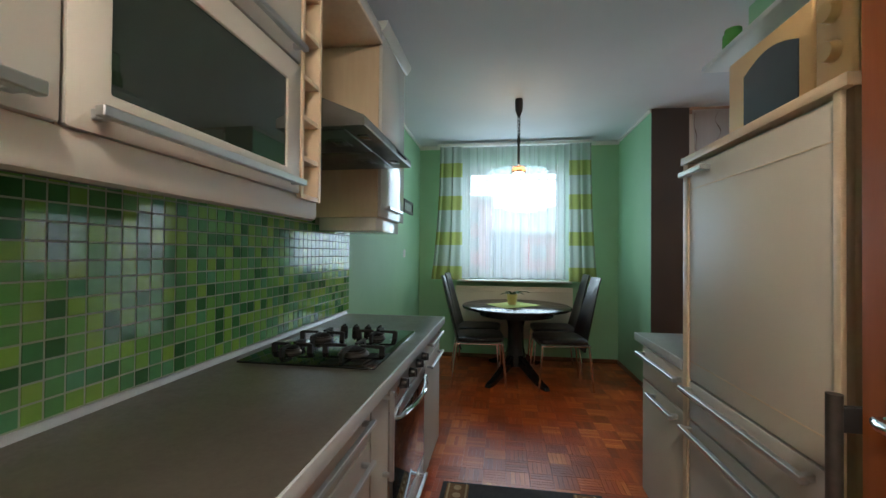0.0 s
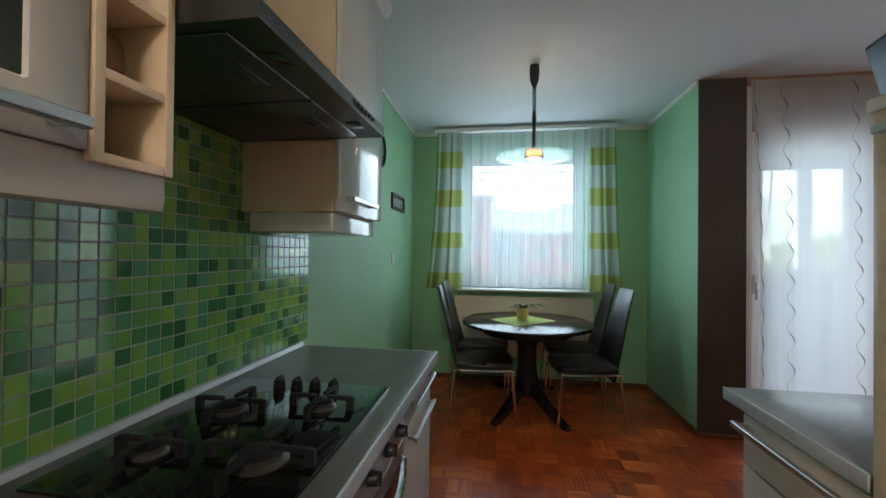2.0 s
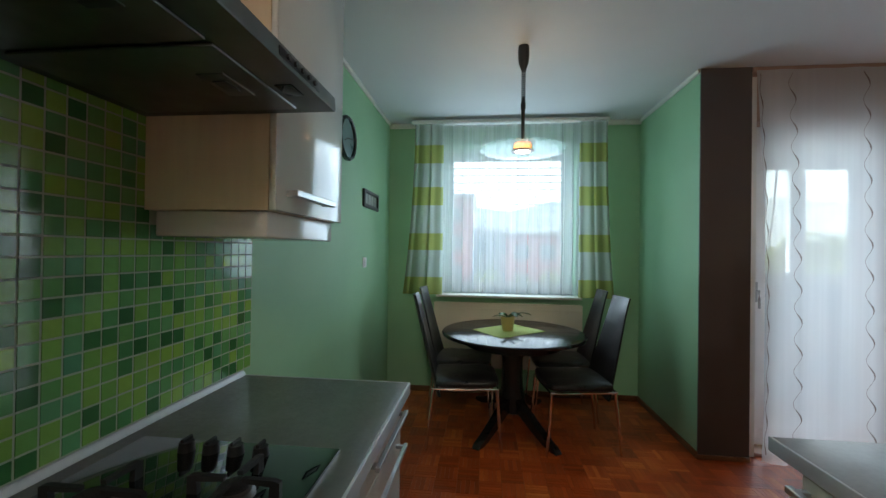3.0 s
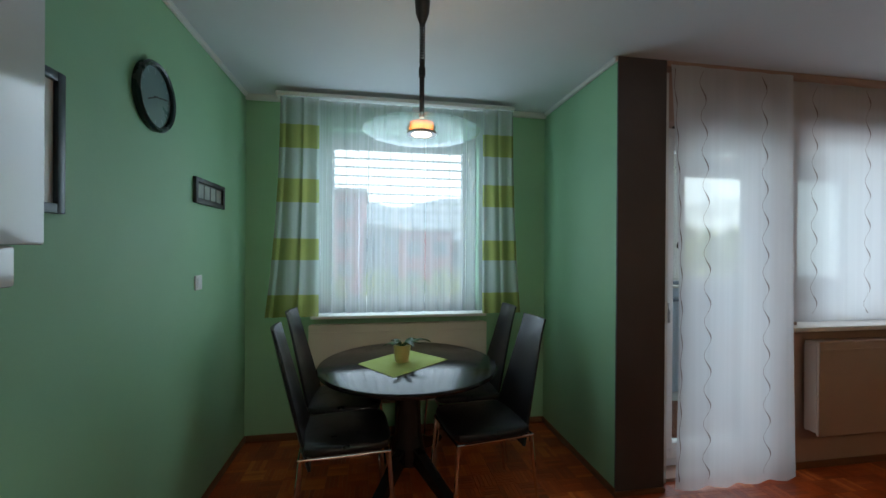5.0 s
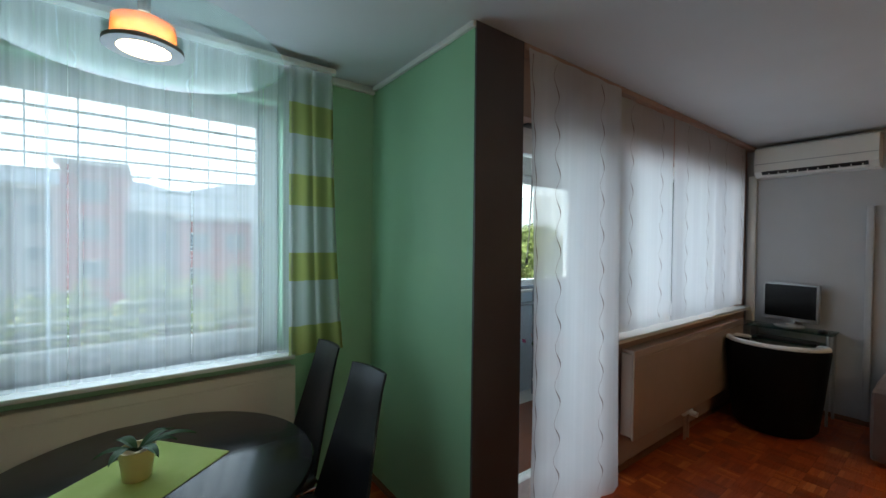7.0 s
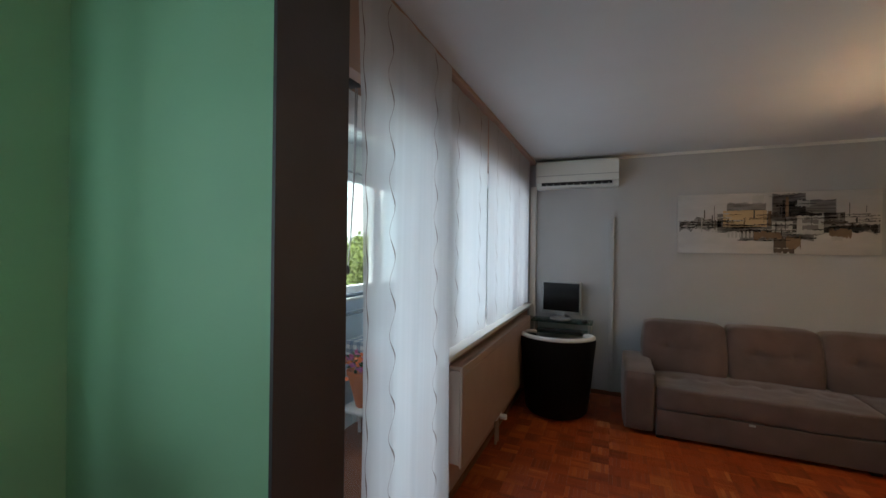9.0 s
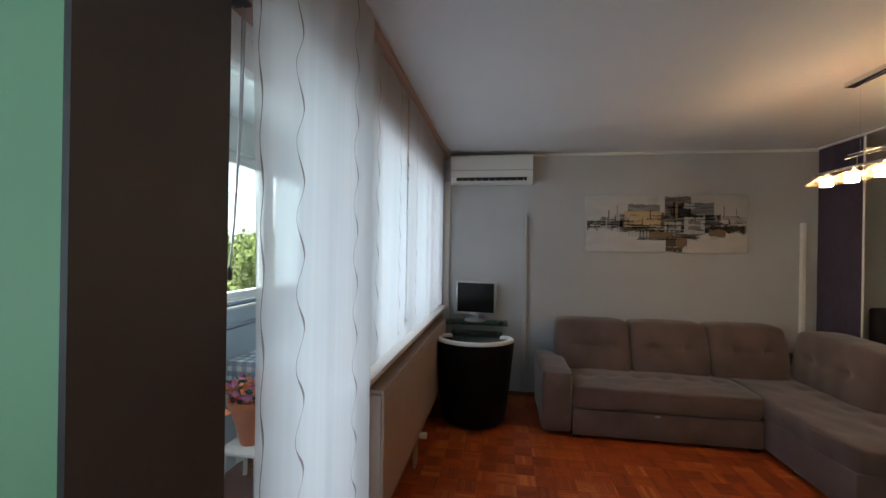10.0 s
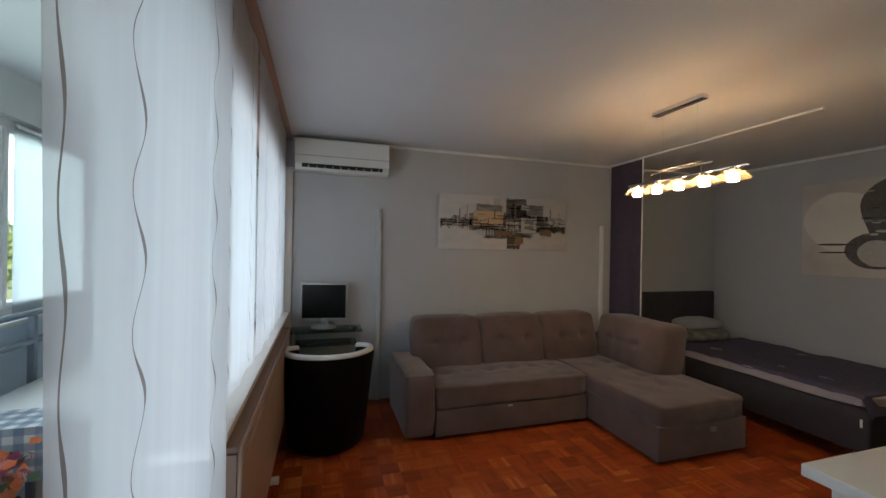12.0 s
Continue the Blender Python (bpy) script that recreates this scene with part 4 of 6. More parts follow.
for x0, x1 in ((-0.175, -0.055), (0.48, 0.60)):
    b_ = part("border", B(x0, x1, 0.92, 2.25, 0.009, 0.0115), RUGB, rug, "brown patterned border")
    for xx in (x0 + 0.008, x1 - 0.018):
        part("stripe", B(xx, xx + 0.010, 0.92, 2.25, 0.011, 0.013), RUGC, b_)
    for k in range(20):
        y = 0.96 + k * 0.066
        part("motif", lathe(bmesh.new(), [(0.022, 0), (0.022, 0.0018), (0.012, 0.0018), (0.010, 0.0005)], ((x0 + x1) / 2, y, 0.0115), 8), RUGC, b_)

# open door leaf beside the entrance
LEAFWOOD = material("reddish_brown_door_wood", (0.38, 0.105, 0.026), (0.28, 0.075, 0.019), 0.55, spec=0.2, scale=6, stretch=(6, 6, 0.6), bump=0.1, bump_scale=60)
leaf = thing("open_door", (0.785, 0.5, 0.0), "reddish brown wooden door standing open beside the fridge", "door")
part("leaf", B(0.765, 0.805, 0.06, 0.945, 0.0, 2.02, 0.003), LEAFWOOD, leaf)
lever = bmesh.new()
box(lever, 0.756, 0.765, 0.84, 0.88, 0.90, 1.10, 0.003)
tube(lever, [(0.76, 0.86, 0.985), (0.72, 0.86, 0.985), (0.71, 0.84, 0.985), (0.71, 0.73, 0.983)], 0.010, 10)
part("lever_handle", lever, CHROME, leaf, "chrome lever handle")
pull = bmesh.new()
rod(pull, (0.728, 0.955, 0.35), (0.728, 0.955, 1.0), 0.013, n=20)
part("edge_bar", pull, BURNER, leaf, "dark steel bar on the door edge")
for z in (0.55, 0.93):
    part("bracket", B(0.735, 0.785, 0.945, 0.957, z, z + 0.05, 0.004), BLACKPL, leaf)

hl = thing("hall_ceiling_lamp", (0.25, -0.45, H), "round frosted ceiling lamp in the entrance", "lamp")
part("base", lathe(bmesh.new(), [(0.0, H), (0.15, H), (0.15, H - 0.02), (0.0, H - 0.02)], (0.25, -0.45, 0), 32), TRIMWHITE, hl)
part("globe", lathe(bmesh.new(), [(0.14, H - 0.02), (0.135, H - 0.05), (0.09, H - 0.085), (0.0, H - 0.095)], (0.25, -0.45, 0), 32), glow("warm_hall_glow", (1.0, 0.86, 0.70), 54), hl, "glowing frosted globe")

# ---- dining nook ----
TX, TY, TR, TZ = 0.255, 4.32, 0.56, 0.72
tab = thing("round_table", (TX, TY, 0), "round black stained pedestal table", "table")
part("tabletop", lathe(bmesh.new(), [(TR - 0.03, TZ - 0.032), (TR - 0.005, TZ - 0.025), (TR, TZ - 0.012), (TR - 0.006, TZ - 0.002), (TR - 0.012, TZ), (0, TZ)], (TX, TY, 0), 72), BLACKWOOD, tab)
part("joint", B(TX - TR + 0.02, TX + TR - 0.02, TY - 0.003, TY + 0.0, TZ, TZ + 0.0006), BLACKPL, tab)
part("apron", lathe(bmesh.new(), [(0.36, TZ - 0.10), (0.38, TZ - 0.10), (0.38, TZ - 0.032), (0.36, TZ - 0.032)], (TX, TY, 0), 48, "z", True), BLACKWOOD, tab)
part("column", lathe(bmesh.new(), [(0.10, 0.10), (0.115, 0.16), (0.10, 0.22), (0.085, 0.30), (0.08, 0.5), (0.10, 0.58), (0.13, 0.64), (0.13, TZ - 0.03), (0, TZ - 0.03)], (TX, TY, 0), 32), BLACKWOOD, tab)
for a in (-60, -120, 60, 120):
    c, s = math.cos(radians(a)), math.sin(radians(a))
    bm = bmesh.new()
    prof = [(0.06, 0.22), (0.16, 0.20), (0.30, 0.12), (0.44, 0.055), (0.53, 0.03), (0.56, 0.0), (0.50, 0.0), (0.42, 0.012), (0.28, 0.055), (0.15, 0.11), (0.06, 0.12)]
    va = [bm.verts.new((TX + c * d - s * -0.03, TY + s * d + c * -0.03, z)) for d, z in prof]
    vb = [bm.verts.new((TX + c * d - s * 0.03, TY + s * d + c * 0.03, z)) for d, z in prof]
    bm.faces.new(va)
    bm.faces.new(vb)
    for i in range(len(prof)):
        j = (i + 1) % len(prof)
        bm.faces.new((va[i], va[j], vb[j], vb[i]))
    bmesh.ops.bevel(bm, geom=list(bm.edges), offset=0.006, segments=1, affect="EDGES", clamp_overlap=True)
    part("leg", bm, BLACKWOOD, tab)


def dining_chair():
    """At the origin, facing +x, the back at -x."""
    ch = thing("dining_chair", (0, 0, 0), "black leather dining chair with slim chrome legs", "chair", "chairs round the table")
    part("seat", cushion(bmesh.new(), -0.20, 0.24, -0.215, 0.215, 0.425, 0.475, 0.012, 7, 8), LEATHER, ch)
    bm = bmesh.new()
    cols, rows = 8, 10
    front, back = [], []
    for j in range(rows + 1):
        v = j / rows
        half = 0.20 - 0.082 * min(1.0, v * 1.15) ** 0.9
        z = 0.36 + 0.675 * v
        x = -0.205 - 0.11 * v - 0.04 * v * v + 0.03 * (1 - v) ** 3
        rf, rb = [], []
        for i in range(cols + 1):
            u = 2 * i / cols - 1
            bow = 0.018 * u * u
            th = 0.015 * (1 - 0.5 * abs(u) ** 4) * (1 - 0.4 * v ** 6)
            rf.append(bm.verts.new((x + bow + th, u * half, z)))
            rb.append(bm.verts.new((x + bow - th, u * half, z)))
        front.append(rf)
        back.append(rb)
    for j in range(rows):
        for i in range(cols):
            bm.faces.new((front[j][i], front[j][i + 1], front[j + 1][i + 1], front[j + 1][i]))
            bm.faces.new((back[j][i], back[j + 1][i], back[j + 1][i + 1], back[j][i + 1]))
        for i in (0, cols):
            bm.faces.new((front[j][i], front[j + 1][i], back[j + 1][i], back[j][i]))
    for j in (0, rows):
        for i in range(cols):
            bm.faces.new((front[j][i], front[j][i + 1], back[j][i + 1], back[j][i]))
    part("backrest", bm, LEATHER, ch)
    rim = []
    for v in [k / 10 for k in range(11)]:
        rim.append((-0.205 - 0.11 * v - 0.04 * v * v + 0.03 * (1 - v) ** 3 + 0.018, -(0.20 - 0.082 * min(1.0, v * 1.15) ** 0.9), 0.36 + 0.675 * v))
    for sgn in (1, -1):
        part("piping", tube(bmesh.new(), [(x, sgn * y * 1.0, z) for x, y, z in rim], 0.006, 6), LEATHER, ch)
    fr = bmesh.new()
    tube(fr, [(-0.21, -0.20, 0.415), (0.235, -0.20, 0.415), (0.235, 0.20, 0.415), (-0.21, 0.20, 0.415)], 0.008, 8, closed=True)
    part("seat_frame", fr, CHROME, ch, "chrome seat frame")
    for x, y, fx in ((0.228, 0.195, 0.262), (0.228, -0.195, 0.262), (-0.20, 0.195, -0.245), (-0.20, -0.195, -0.245)):
        part("leg", tube(bmesh.new(), [(x, y, 0.415), (fx, y * 1.05, 0.0)], [0.012, 0.009], 10), CHROME, ch, "slim chrome leg")
    return ch


c0 = dining_chair()
c0.matrix_basis = pose(-0.125, 4.01, 0, 0, 0, 5)
copy_thing(c0, pose(0.675, 4.05, 0, 0, 0, 189))
copy_thing(c0, pose(-0.16, 4.50, 0, 0, 0, -4))
copy_thing(c0, pose(0.68, 4.57, 0, 0, 0, 184))

CLOTH = material("lime_table_mat", (0.42, 0.50, 0.14), (0.37, 0.45, 0.11), 0.85, scale=14, bump=0.4, bump_scale=300)
mat_bm = bmesh.new()
q = [(-0.06, 4.32), (0.15, 4.03), (0.51, 4.34), (0.27, 4.62)]
lo = [mat_bm.verts.new((x, y, TZ + 0.001)) for x, y in q]
hi = [mat_bm.verts.new((x, y, TZ + 0.004)) for x, y in q]
mat_bm.faces.new(lo)
mat_bm.faces.new(hi)
for k in range(4):
    mat_bm.faces.new((lo[k], lo[(k + 1) % 4], hi[(k + 1) % 4], hi[k]))
solid("table_mat", mat_bm, CLOTH, "square lime green table mat lying diagonally on the table", "table mat", at=(0.22, 4.33, TZ))
pp = thing("potted_plant", (0.215, 4.33, TZ + 0.004), "small green leafy plant in a pale yellow pot on the table", "plant")
POTY = material("pale_yellow_pot", (0.60, 0.50, 0.22), (0.55, 0.45, 0.19), 0.35, scale=8)
part("pot", lathe(bmesh.new(), [(0.040, 0), (0.043, 0.004), (0.056, 0.105), (0.058, 0.11), (0.053, 0.11), (0.050, 0.095), (0, 0.095)], (0.215, 4.33, TZ + 0.004), 28), POTY, pp)
LEAF = material("dark_green_leaf", (0.03, 0.08, 0.02), (0.018, 0.05, 0.012), 0.6, scale=15, spec=0.2)
rng = random.Random(4)
for k in range(9):
    a, ln, up = k * 2.4 + rng.uniform(-0.3, 0.3), rng.uniform(0.10, 0.19), rng.uniform(0.02, 0.075)
    bm = bmesh.new()
    prev = None
    for i in range(9):
        v = i / 8
        d = 0.01 + ln * v
        z = TZ + 0.10 + up * 2.2 * v - (up * 1.2 + 0.03) * v * v
        w = 0.017 * math.sin(math.pi * min(1, v * 0.93 + 0.07)) ** 0.7 + 0.0008
        c, s = math.cos(a), math.sin(a)
        row = [bm.verts.new((0.215 + c * d - s * w * t, 4.33 + s * d + c * w * t, z + 0.006 * abs(t))) for t in (-1, 0, 1)]
        if prev:
            bm.faces.new((prev[0], prev[1], row[1], row[0]))
            bm.faces.new((prev[1], prev[2], row[2], row[1]))
        prev = row
    part("leaf", bm, LEAF, pp)

PX, PY, PZ = 0.243, 3.54, 1.958
lamp = thing("pendant_lamp", (PX, PY, H), "pendant lamp with a flat glass disc shade and spiral cord", "lamp")
part("ceiling_cup", lathe(bmesh.new(), [(0.0, H), (0.032, H), (0.034, H - 0.05), (0.030, H - 0.10), (0.012, H - 0.15), (0.0, H - 0.155)], (PX, PY, 0), 24), BLACKPL, lamp)
spiral = [(PX + 0.011 * math.cos(k * 0.785), PY + 0.011 * math.sin(k * 0.785), H - 0.15 - 0.17 * k / 112) for k in range(113)]
part("spiral_cord", tube(bmesh.new(), spiral, 0.0032, 6), BLACKPL, lamp)
part("stem", rod(rod(bmesh.new(), (PX, PY, 2.02), (PX, PY, H - 0.31), 0.011, n=14), (PX, PY, 2.20), (PX, PY, 2.24), 0.015, n=14), BLACKPL, lamp)
part("glass_disc", lathe(bmesh.new(), [(0.05, PZ + 0.010), (0.14, PZ + 0.009), (0.250, PZ + 0.003), (0.255, PZ - 0.001), (0.250, PZ - 0.004), (0.14, PZ + 0.002), (0.05, PZ + 0.003)], (PX, PY, 0), 64, "z", True), LAMPGLASS, lamp, "pale green glass disc shade")
COPPER = sheer("copper_mesh", (0.42, 0.20, 0.10), 0.14, 0.10, (300, 300, 300))
part("collar", lathe(bmesh.new(), [(0.052, PZ + 0.04), (0.054, PZ + 0.0), (0.050, PZ + 0.0), (0.048, PZ + 0.04)], (PX, PY, 0), 32, "z", True), COPPER, lamp, "perforated copper collar")
part("ring", lathe(bmesh.new(), [(0.054, PZ + 0.002), (0.066, PZ - 0.004), (0.066, PZ - 0.012), (0.044, PZ - 0.012), (0.044, PZ - 0.002)], (PX, PY, 0), 32, "z", True), SILVER, lamp)
part("bulb", lathe(bmesh.new(), [(0.0, PZ - 0.013), (0.03, PZ - 0.011), (0.0425, PZ - 0.004), (0.0425, PZ + 0.03), (0.0, PZ + 0.035)], (PX, PY, 0), 32), glow("warm_bulb_glow", (1.0, 0.68, 0.38), 17), lamp, "glowing warm bulb")

ck = thing("wall_clock", (XL, 3.70, 2.092), "round wall clock with dark rim and pale teal face", "clock")
part("rim", lathe(bmesh.new(), [(0.148, 0), (0.150, 0.02), (0.142, 0.03), (0.130, 0.026), (0.126, 0.012), (0.126, 0.0)], (XL, 3.70, 2.092), 48, "x", True), material("dark_teal_rim", (0.012, 0.03, 0.03), None, 0.25, scale=8), ck)
part("face", lathe(bmesh.new(), [(0.128, 0.004), (0.128, 0.012), (0, 0.012)], (XL, 3.70, 2.092), 48, "x"), material("pale_teal_dial", (0.15, 0.24, 0.235), (0.13, 0.21, 0.205), 0.3, scale=5), ck)
MARK = material("grey_teal_mark", (0.30, 0.40, 0.39), None, 0.5, scale=8)
for k in range(12):
    a = k * math.pi / 6
    bm = box(bmesh.new(), 0.0125, 0.0135, -0.003, 0.003, 0.098, 0.118)
    bmesh.ops.transform(bm, matrix=Matrix.Translation((XL, 3.70, 2.092)) @ Matrix.Rotation(a, 4, "X"), verts=bm.verts)
    part("hour_mark", bm, MARK, ck)
for a, ln in ((2.0, 0.065), (4.9, 0.095)):
    bm = box(bmesh.new(), 0.0145, 0.0155, -0.003, 0.003, -0.015, ln)
    bmesh.ops.transform(bm, matrix=Matrix.Translation((XL, 3.70, 2.092)) @ Matrix.Rotation(a, 4, "X"), verts=bm.verts)
    part("hand_pointer", bm, BLACKPL, ck)

pf = thing("picture_frame", (XL, 4.285, 1.68), "small black picture frame with pale openings", "picture frame")
fb = bmesh.new()
box(fb, XL, XL + 0.02, 4.085, 4.11, 1.68, 1.82, 0.003)
box(fb, XL, XL + 0.02, 4.46, 4.485, 1.68, 1.82, 0.003)
box(fb, XL, XL + 0.02, 4.11, 4.46, 1.68, 1.705, 0.003)
box(fb, XL, XL + 0.02, 4.11, 4.46, 1.795, 1.82, 0.003)
part("frame", fb, BLACKPL, pf)
part("mount", B(XL + 0.001, XL + 0.008, 4.11, 4.46, 1.705, 1.795), BLACKPL, pf)
PRINT = material("pale_grey_print", (0.36, 0.40, 0.36), (0.22, 0.25, 0.23), 0.5, scale=30)
for k in range(4):
    part("photo", B(XL + 0.008, XL + 0.0095, 4.13 + 0.082 * k, 4.195 + 0.082 * k, 1.712, 1.788), PRINT, pf)
PICB = material("blue_grey_print", (0.20, 0.26, 0.34), (0.08, 0.10, 0.15), 0.4, scale=5)
pf2 = thing("picture_frame", (XL, 3.0, 1.70), "dark framed picture with white mount beside the wall cabinet", "picture frame")
fb = bmesh.new()
y0, y1, z0, z1 = 2.70, 3.19, 1.542, 1.966
box(fb, XL, XL + 0.022, y0, y0 + 0.03, z0, z1, 0.003)
box(fb, XL, XL + 0.022, y1 - 0.03, y1, z0, z1, 0.003)
box(fb, XL, XL + 0.022, y0 + 0.03, y1 - 0.03, z0, z0 + 0.03, 0.003)
box(fb, XL, XL + 0.022, y0 + 0.03, y1 - 0.03, z1 - 0.03, z1, 0.003)
part("frame", fb, material("dark_blue_frame", (0.03, 0.045, 0.06), None, 0.35, scale=8), pf2)
part("mount", B(XL + 0.001, XL + 0.008, y0 + 0.03, y1 - 0.03, z0 + 0.03, z1 - 0.03), TRIMWHITE, pf2)
part("print", B(XL + 0.008, XL + 0.0095, y0 + 0.08, y1 - 0.10, z0 + 0.08, z1 - 0.07), PICB, pf2, "blue grey abstract print")
sw = thing("wall_switch", (XL, 4.15, 1.25), "white wall switch on the green wall", "switch")
part("plate", B(XL, XL + 0.008, 4.11, 4.19, 1.21, 1.29, 0.003), PVC, sw)
part("rocker", B(XL + 0.008, XL + 0.012, 4.13, 4.17, 1.225, 1.275, 0.002), PVC, sw)

# ---- living room ----
ac = thing("air_conditioner", (5.19, 3.46, 2.25), "white split air conditioner high on the grey wall", "air conditioner")
ACW = material("white_ac_plastic", (0.74, 0.74, 0.71), (0.70, 0.70, 0.67), 0.35, scale=4)
part("casing", extrude_poly(bmesh.new(), [(XE, 2.25), (5.13, 2.25), (5.085, 2.30), (5.08, 2.40), (5.09, 2.52), (5.12, 2.54), (XE, 2.54)], "y", 3.04, 3.88), ACW, ac)
part("panel_line", B(5.077, 5.081, 3.045, 3.875, 2.37, 2.376), SILVER, ac)
part("outlet", extrude_poly(bmesh.new(), [(5.127, 2.252), (5.122, 2.252), (5.083, 2.292), (5.083, 2.30)], "y", 3.10, 3.82), BLACKPL, ac, "dark air outlet")
for k in range(10):
    part("vane", B(5.085, 5.125, 3.13 + 0.07 * k, 3.136 + 0.07 * k, 2.26, 2.285), ACW, ac)
part("flap", extrude_poly(bmesh.new(), [(5.118, 2.250), (5.098, 2.268), (5.096, 2.266), (5.116, 2.248)], "y", 3.10, 3.82), ACW, ac)
for y0, y1, z0, z1, nm in ((3.905, 3.972, 0.80, 2.29, "a"), (3.075, 3.12, 0.05, 1.93, "b"), (0.445, 0.48, 0.05, 1.86, "c")):
    solid("cable_duct", B(XE - 0.04, XE, y0, y1, z0, z1, 0.004), TRIMWHITE if nm != "b" else GREY, "upright cable duct on the grey wall", "cable duct", at=(XE, y0, z0), group="cable ducts")
solid("cable_duct_elbow", B(XE - 0.04, XE, 3.88, 3.905, 2.255, 2.29, 0.004), TRIMWHITE, "short cable duct beside the air conditioner", "cable duct", at=(XE, 3.9, 2.26))

art = thing("abstract_canvas", (XE, 1.72, 1.556), "wide abstract canvas in grey, black and tan", "painting")
part("canvas", B(XE - 0.032, XE - 0.002, 0.955, 2.485, 1.556, 2.134, 0.004), material("painted_canvas_ground", (0.60, 0.58, 0.57), (0.47, 0.46, 0.46), 0.75, scale=5, stretch=(1, 1, 3), bump=0.5, bump_scale=120), art)
INK = material("black_paint", (0.012, 0.012, 0.012), (0.06, 0.055, 0.05), 0.6, scale=25, stretch=(1, 0.4, 3), bump=0.6)
TAN = material("tan_paint", (0.23, 0.15, 0.085), (0.15, 0.095, 0.055), 0.6, scale=20, bump=0.6)
CREAMP = material("cream_gold_paint", (0.60, 0.43, 0.25), (0.50, 0.35, 0.19), 0.6, scale=30, stretch=(1, 0.3, 4), bump=0.6)
PALE = material("pale_grey_paint", (0.50, 0.50, 0.48), (0.38, 0.38, 0.36), 0.6, scale=25, bump=0.6)
BROWNP = material("brown_black_paint", (0.05, 0.034, 0.025), (0.09, 0.065, 0.05), 0.6, scale=20, bump=0.6)


def stroke(y0, y1, z0, z1, m_, ragged=0.0, lift=0.0, seed=0):
    """A painted patch on the canvas: y from the window side, z up, both as shares of the canvas; ragged edges."""
    r = random.Random(seed)
    Y = lambda u: 2.485 - 1.53 * u
    Z = lambda v: 1.556 + 0.578 * v
    n = 14
    top = [(y0 + (y1 - y0) * i / n, z1 + r.uniform(-ragged, ragged)) for i in range(n + 1)]
    bot = [(y0 + (y1 - y0) * i / n, z0 + r.uniform(-ragged, ragged)) for i in range(n, -1, -1)]
    bm = bmesh.new()
    x = XE - 0.0325 - lift
    vs = [bm.verts.new((x, Y(u), Z(min(0.99, max(0.01, v))))) for u, v in top + bot]
    ws_ = [bm.verts.new((XE - 0.031, v.co.y, v.co.z)) for v in vs]
    bm.faces.new(vs)
    for i in range(len(vs)):
        j = (i + 1) % len(vs)
        bm.faces.new((vs[i], vs[j], ws_[j], ws_[i]))
    part("paint_patch", bm, m_, art)


GREYP = material("mid_grey_paint", (0.17, 0.16, 0.155), (0.26, 0.25, 0.24), 0.65, scale=14, stretch=(1, 0.5, 2), bump=0.5)
SMEAR = sheer("grey_brown_paint_smear", (0.12, 0.105, 0.095), 0.5, 0.5, (20, 5, 55))
SMEARK = sheer("black_paint_smear", (0.035, 0.030, 0.027), 0.40, 0.55, (20, 7, 60))
stroke(0.27, 0.47, 0.70, 0.84, SMEAR, 0.02, 0.0002, 1)
stroke(0.55, 0.80, 0.60, 0.86, SMEAR, 0.02, 0.0003, 2)
stroke(0.60, 0.98, 0.33, 0.46, SMEAR, 0.04, 0.0004, 3)
stroke(0.01, 0.24, 0.40, 0.58, SMEARK, 0.05, 0.0006, 4)
stroke(0.01, 0.20, 0.44, 0.53, INK, 0.03, 0.0007, 21)
stroke(0.22, 0.84, 0.36, 0.66, SMEARK, 0.02, 0.0008, 5)
stroke(0.50, 0.66, 0.66, 0.97, SMEARK, 0.015, 0.001, 6)
stroke(0.34, 0.70, 0.22, 0.40, SMEARK, 0.02, 0.0012, 7)
stroke(0.51, 0.61, 0.02, 0.26, BROWNP, 0.03, 0.0013, 8)
stroke(0.84, 0.99, 0.36, 0.46, SMEARK, 0.04, 0.0014, 9)
stroke(0.41, 0.55, 0.25, 0.36, TAN, 0.03, 0.0018, 10)
stroke(0.57, 0.64, 0.10, 0.28, TAN, 0.03, 0.0018, 11)
stroke(0.77, 0.87, 0.27, 0.40, TAN, 0.03, 0.0018, 12)
stroke(0.48, 0.497, 0.45, 0.70, TAN, 0.01, 0.0019, 13)
stroke(0.565, 0.58, 0.6, 0.92, TAN, 0.01, 0.0019, 14)
stroke(0.25, 0.475, 0.44, 0.715, CREAMP, 0.006, 0.003, 15)
stroke(0.50, 0.60, 0.36, 0.53, PALE, 0.012, 0.003, 16)
stroke(0.62, 0.745, 0.32, 0.61, PALE, 0.012, 0.003, 17)
stroke(0.40, 0.46, 0.84, 0.96, PALE, 0.02, 0.0022, 18)
stroke(0.62, 0.68, 0.76, 0.86, PALE, 0.02, 0.0022, 19)
stroke(0.78, 0.83, 0.22, 0.28, PALE, 0.01, 0.0022, 20)
for k in range(7):
    stroke(0.275 + 0.02 * k, 0.286 + 0.02 * k, 0.265, 0.37, PALE, 0.008, 0.0024, 30 + k)
for k in range(4):
    stroke(0.02, 0.21, 0.41 + 0.045 * k, 0.418 + 0.045 * k, PALE, 0.006, 0.0024, 40 + k)
stroke(0.52, 0.58, 0.41, 0.48, GREYP, 0.01, 0.0034, 50)
stroke(0.645, 0.72, 0.39, 0.46, GREYP, 0.015, 0.0034, 51)
stroke(0.645, 0.72, 0.49, 0.56, GREYP, 0.015, 0.0034, 52)

